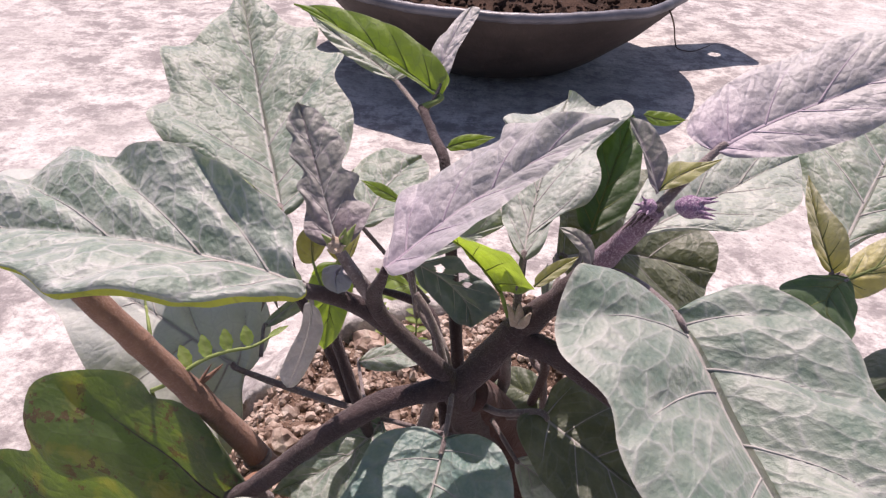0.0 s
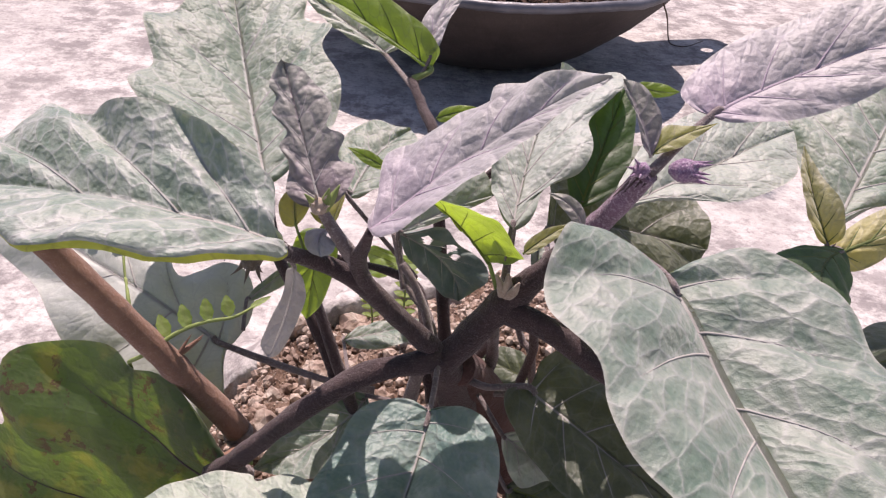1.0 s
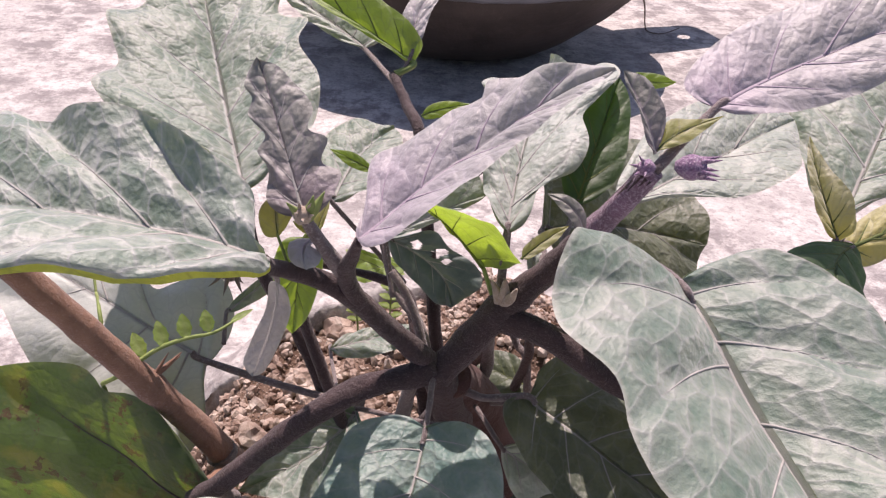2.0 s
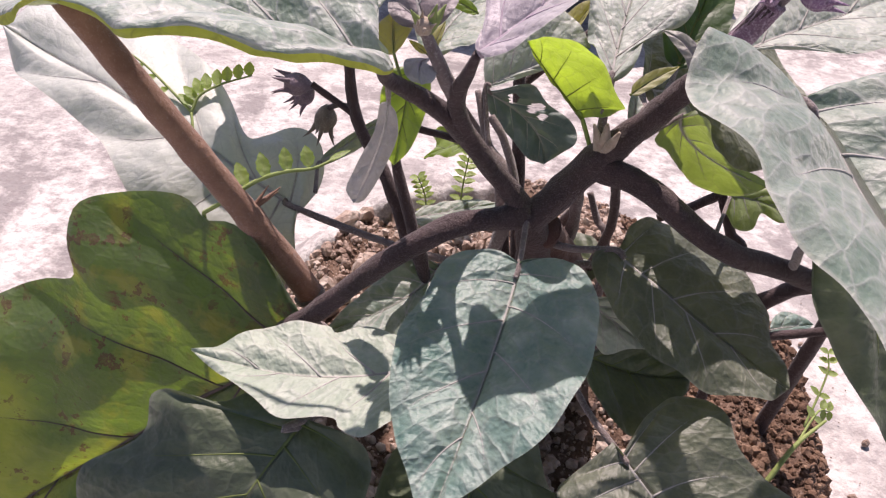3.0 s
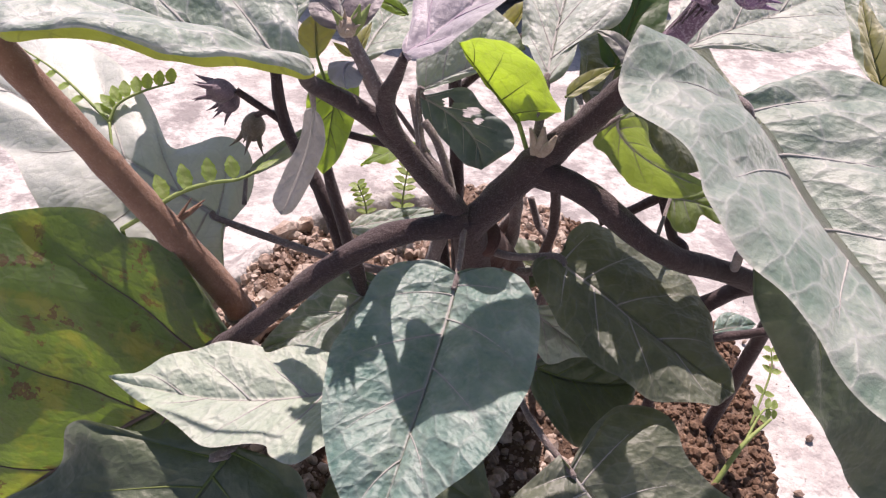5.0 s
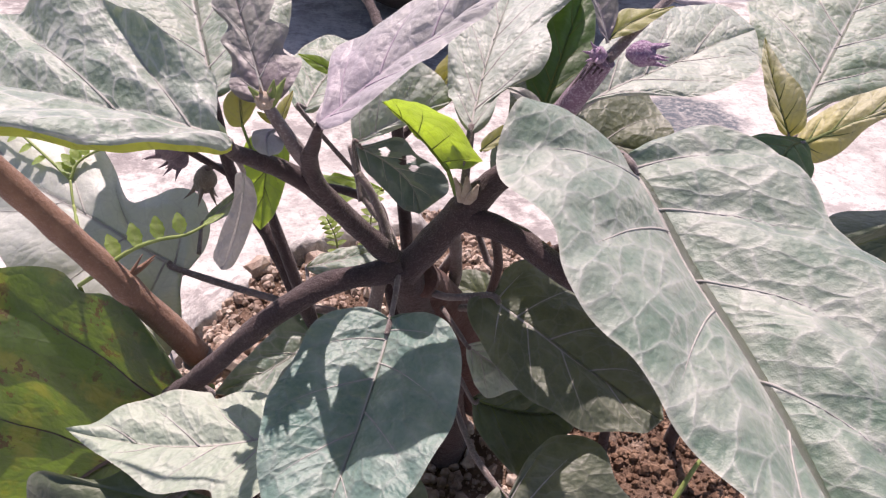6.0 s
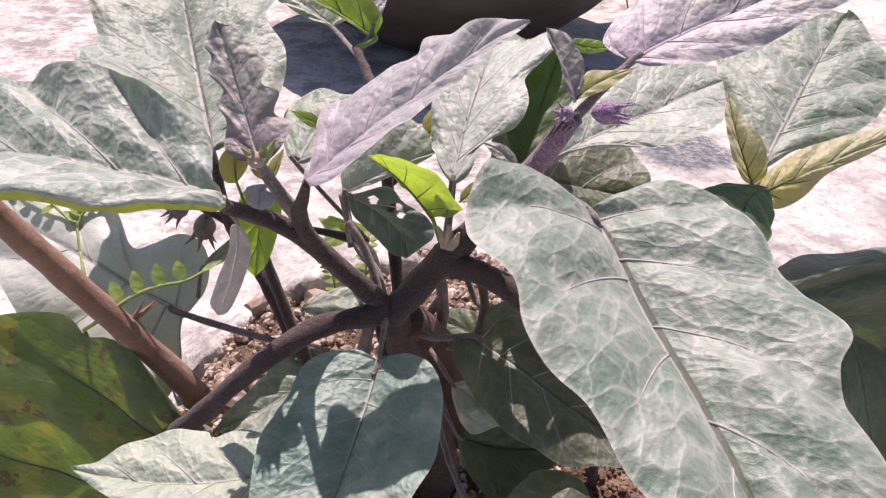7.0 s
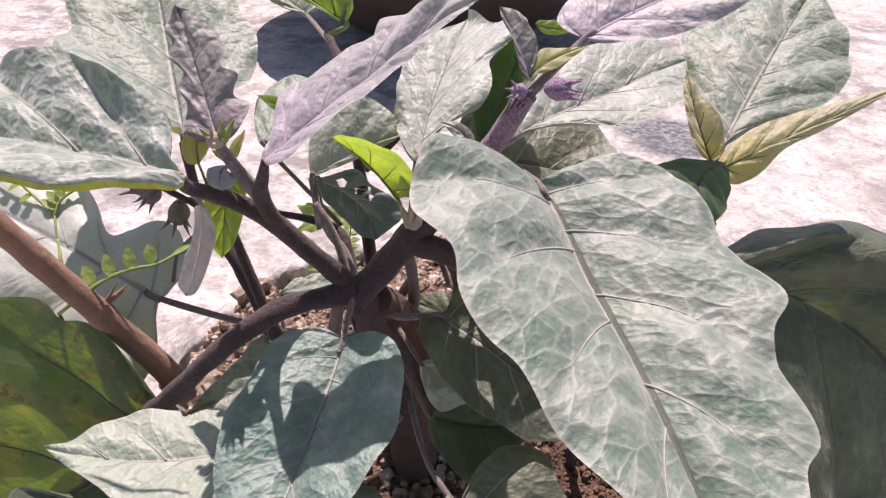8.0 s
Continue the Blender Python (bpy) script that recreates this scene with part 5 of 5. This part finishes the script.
tube("stalk", [(-0.111, 0.0373, 0.1462), (-0.1169, 0.0515, 0.1624), (-0.1199, 0.0596, 0.1679)], [0.0006, 0.0005, 0.0005], GREEN_STALK, weed2, sides=6)
sprig(weed2, [(-0.1199, 0.0596, 0.1679), (-0.1178, 0.0642, 0.1725), (-0.1106, 0.0686, 0.1758), (-0.1006, 0.0733, 0.1781)], 8, 0.0075, 0.12, both=False)
sprig(weed2, [(-0.1199, 0.0596, 0.1679), (-0.1308, 0.0665, 0.1742), (-0.1418, 0.0735, 0.1791), (-0.1554, 0.0811, 0.1826)], 5, 0.0065, 0.3, both=False)
weed3 = thing("weed", (0.118, 0.018, 0.045), "wilting green weed bent over the soil edge", "weed", "weeds in the soil")
tube("stalk", [(0.112, 0.010, 0.035), (0.120, 0.0182, 0.0481), (0.1291, 0.0265, 0.0601), (0.1424, 0.0361, 0.0659)], [0.0013, 0.0012, 0.0010, 0.0006], GREEN_STALK, weed3, sides=7)
sprig(weed3, [(0.1291, 0.0265, 0.0601), (0.1400, 0.040, 0.066), (0.1500, 0.0472, 0.060)], 3, 0.006, 0.4, r=0.0006)
sprig(weed3, [(0.1442, 0.0483, 0.0472), (0.1552, 0.0672, 0.0618), (0.1560, 0.0754, 0.0694)], 4, 0.006, 0.3)
weed4 = thing("weed", (-0.018, 0.14, 0.06), "tiny green seedling in the soil", "weed", "weeds in the soil")
sprig(weed4, [(-0.018, 0.139, 0.058), (-0.018, 0.146, 0.090), (-0.016, 0.150, 0.112)], 9, 0.0075, 0.25)
weed5 = thing("weed", (-0.035, 0.15, 0.06), "tiny green seedling in the soil", "weed", "weeds in the soil")
sprig(weed5, [(-0.035, 0.150, 0.058), (-0.037, 0.155, 0.078), (-0.042, 0.158, 0.090)], 7, 0.0065, 0.3)


# ---- broad black pan with soil behind the plant ----
def pan():
    px, py = 0.046, 0.862
    ob = thing("planter_pan", (px, py, 0), "weathered black pan with worn grey rim, filled with soil", "planter")
    profile = [(0.0, 0.003), (0.100, 0.003), (0.125, 0.010), (0.165, 0.034), (0.203, 0.064), (0.235, 0.097), (0.250, 0.116), (0.252, 0.121), (0.244, 0.121), (0.230, 0.102), (0.196, 0.070), (0.155, 0.040), (0.110, 0.018), (0.0, 0.014)]
    sides = 72
    verts, faces = [], []
    for r, z in profile:
        for k in range(sides):
            a = 2 * math.pi * k / sides
            dent = 1 + 0.012 * noise.noise(Vector((math.cos(a) * 2, math.sin(a) * 2, z * 9)))
            verts.append((px + r * dent * math.cos(a), py + r * dent * math.sin(a), z + 0.003 * noise.noise(Vector((math.cos(a) * 3, math.sin(a) * 3, 5)))))
    for i in range(len(profile) - 1):
        for k in range(sides):
            j = (k + 1) % sides
            faces.append((i * sides + k, i * sides + j, (i + 1) * sides + j, (i + 1) * sides + k))
    mesh_object("bowl", verts, faces, POT, ob)
    ring = [(px + 0.252 * math.cos(a) * (1 + 0.012 * noise.noise(Vector((math.cos(a) * 2, math.sin(a) * 2, 1.0)))), py + 0.252 * math.sin(a) * (1 + 0.012 * noise.noise(Vector((math.cos(a) * 2, math.sin(a) * 2, 1.0)))), 0.122 + 0.003 * noise.noise(Vector((math.cos(a) * 3, math.sin(a) * 3, 5)))) for a in np.linspace(0, 2 * math.pi, 61)]
    tube("rim", ring, [0.0056, 0.0056], POT_RIM, ob, "worn grey rolled rim", sides=10, count=180, rough=0.2)
    # flat lug handle with a hanging hole
    turn = pose(px, py, 0.121, rz=20)
    eye_at, eye_r, half = 0.345, 0.010, 0.050
    steps = 32
    outline = []
    for k in range(steps):
        a = 2 * math.pi * k / steps
        c, q = math.cos(a), math.sin(a)
        outline.append((eye_at + math.copysign(abs(c) ** 0.4, c) * (0.052 if c > 0 else 0.112), math.copysign(abs(q) ** 0.4, q) * half))
    verts = []
    for z in (0.004, -0.004):
        verts += [tuple(turn @ Vector((u, v, z))) for u, v in outline]
        verts += [tuple(turn @ Vector((eye_at + eye_r * math.cos(2 * math.pi * k / steps), eye_r * math.sin(2 * math.pi * k / steps), z))) for k in range(steps)]
    faces = []
    for k in range(steps):
        j = (k + 1) % steps
        o, h, lo, lh = 0, steps, 2 * steps, 3 * steps
        faces += [(o + k, o + j, h + j, h + k), (lo + j, lo + k, lh + k, lh + j), (lo + k, lo + j, o + j, o + k), (h + k, h + j, lh + j, lh + k)]
    mesh_object("handle", verts, faces, POT, ob, "flat black lug handle with a hole")
    n = 40
    verts, faces = [(px, py, 0.108)], []
    for i in range(1, 16):
        for k in range(n):
            a, r = 2 * math.pi * k / n, 0.236 * i / 15
            x, y = px + r * math.cos(a), py + r * math.sin(a)
            verts.append((x, y, 0.106 + 0.010 * noise.noise(Vector((x * 25, y * 25, 3))) + 0.005 * noise.noise(Vector((x * 80, y * 80, 3)))))
    for k in range(n):
        faces.append((0, 1 + k, 1 + (k + 1) % n))
    for i in range(14):
        for k in range(n):
            j = (k + 1) % n
            faces.append((1 + i * n + k, 1 + (i + 1) * n + k, 1 + (i + 1) * n + j, 1 + i * n + j))
    tagged(mesh_object("pan_soil", verts, faces, DARK_SOIL), "dark crumbly soil filling the black pan", "soil", kind="stuff")

    def inside(x, y):
        return 0.108 if math.hypot(x - px, y - py) < 0.224 else None

    crumbs("pan_soil_crumbs", 1500, (px - 0.26, px + 0.26, py - 0.26, py + 0.26), inside, (0.002, 0.009), DARK_SOIL, "dark soil crumbs in the pan", 9)


pan()
root = thing("dangling_root", (0.236, 0.692, 0.118), "thin dry root hanging from the pan rim onto the concrete", "root")
tube("strand", [(0.234, 0.696, 0.122), (0.252, 0.720, 0.095), (0.310, 0.895, 0.022), (0.323, 0.916, 0.005), (0.342, 0.908, 0.005), (0.376, 0.940, 0.005)], [0.0010, 0.0009, 0.0007], TWIG, root, sides=6)
twig = thing("twig", (-0.1298, 0.9847, 0.0000), "thin dark dry twig standing beside the pan", "twig")
tube("stalk", [(-0.1298, 0.9847, 0.0000), (-0.1405, 1.0211, 0.0554)], [0.0022, 0.0018], TWIG, twig, sides=7)
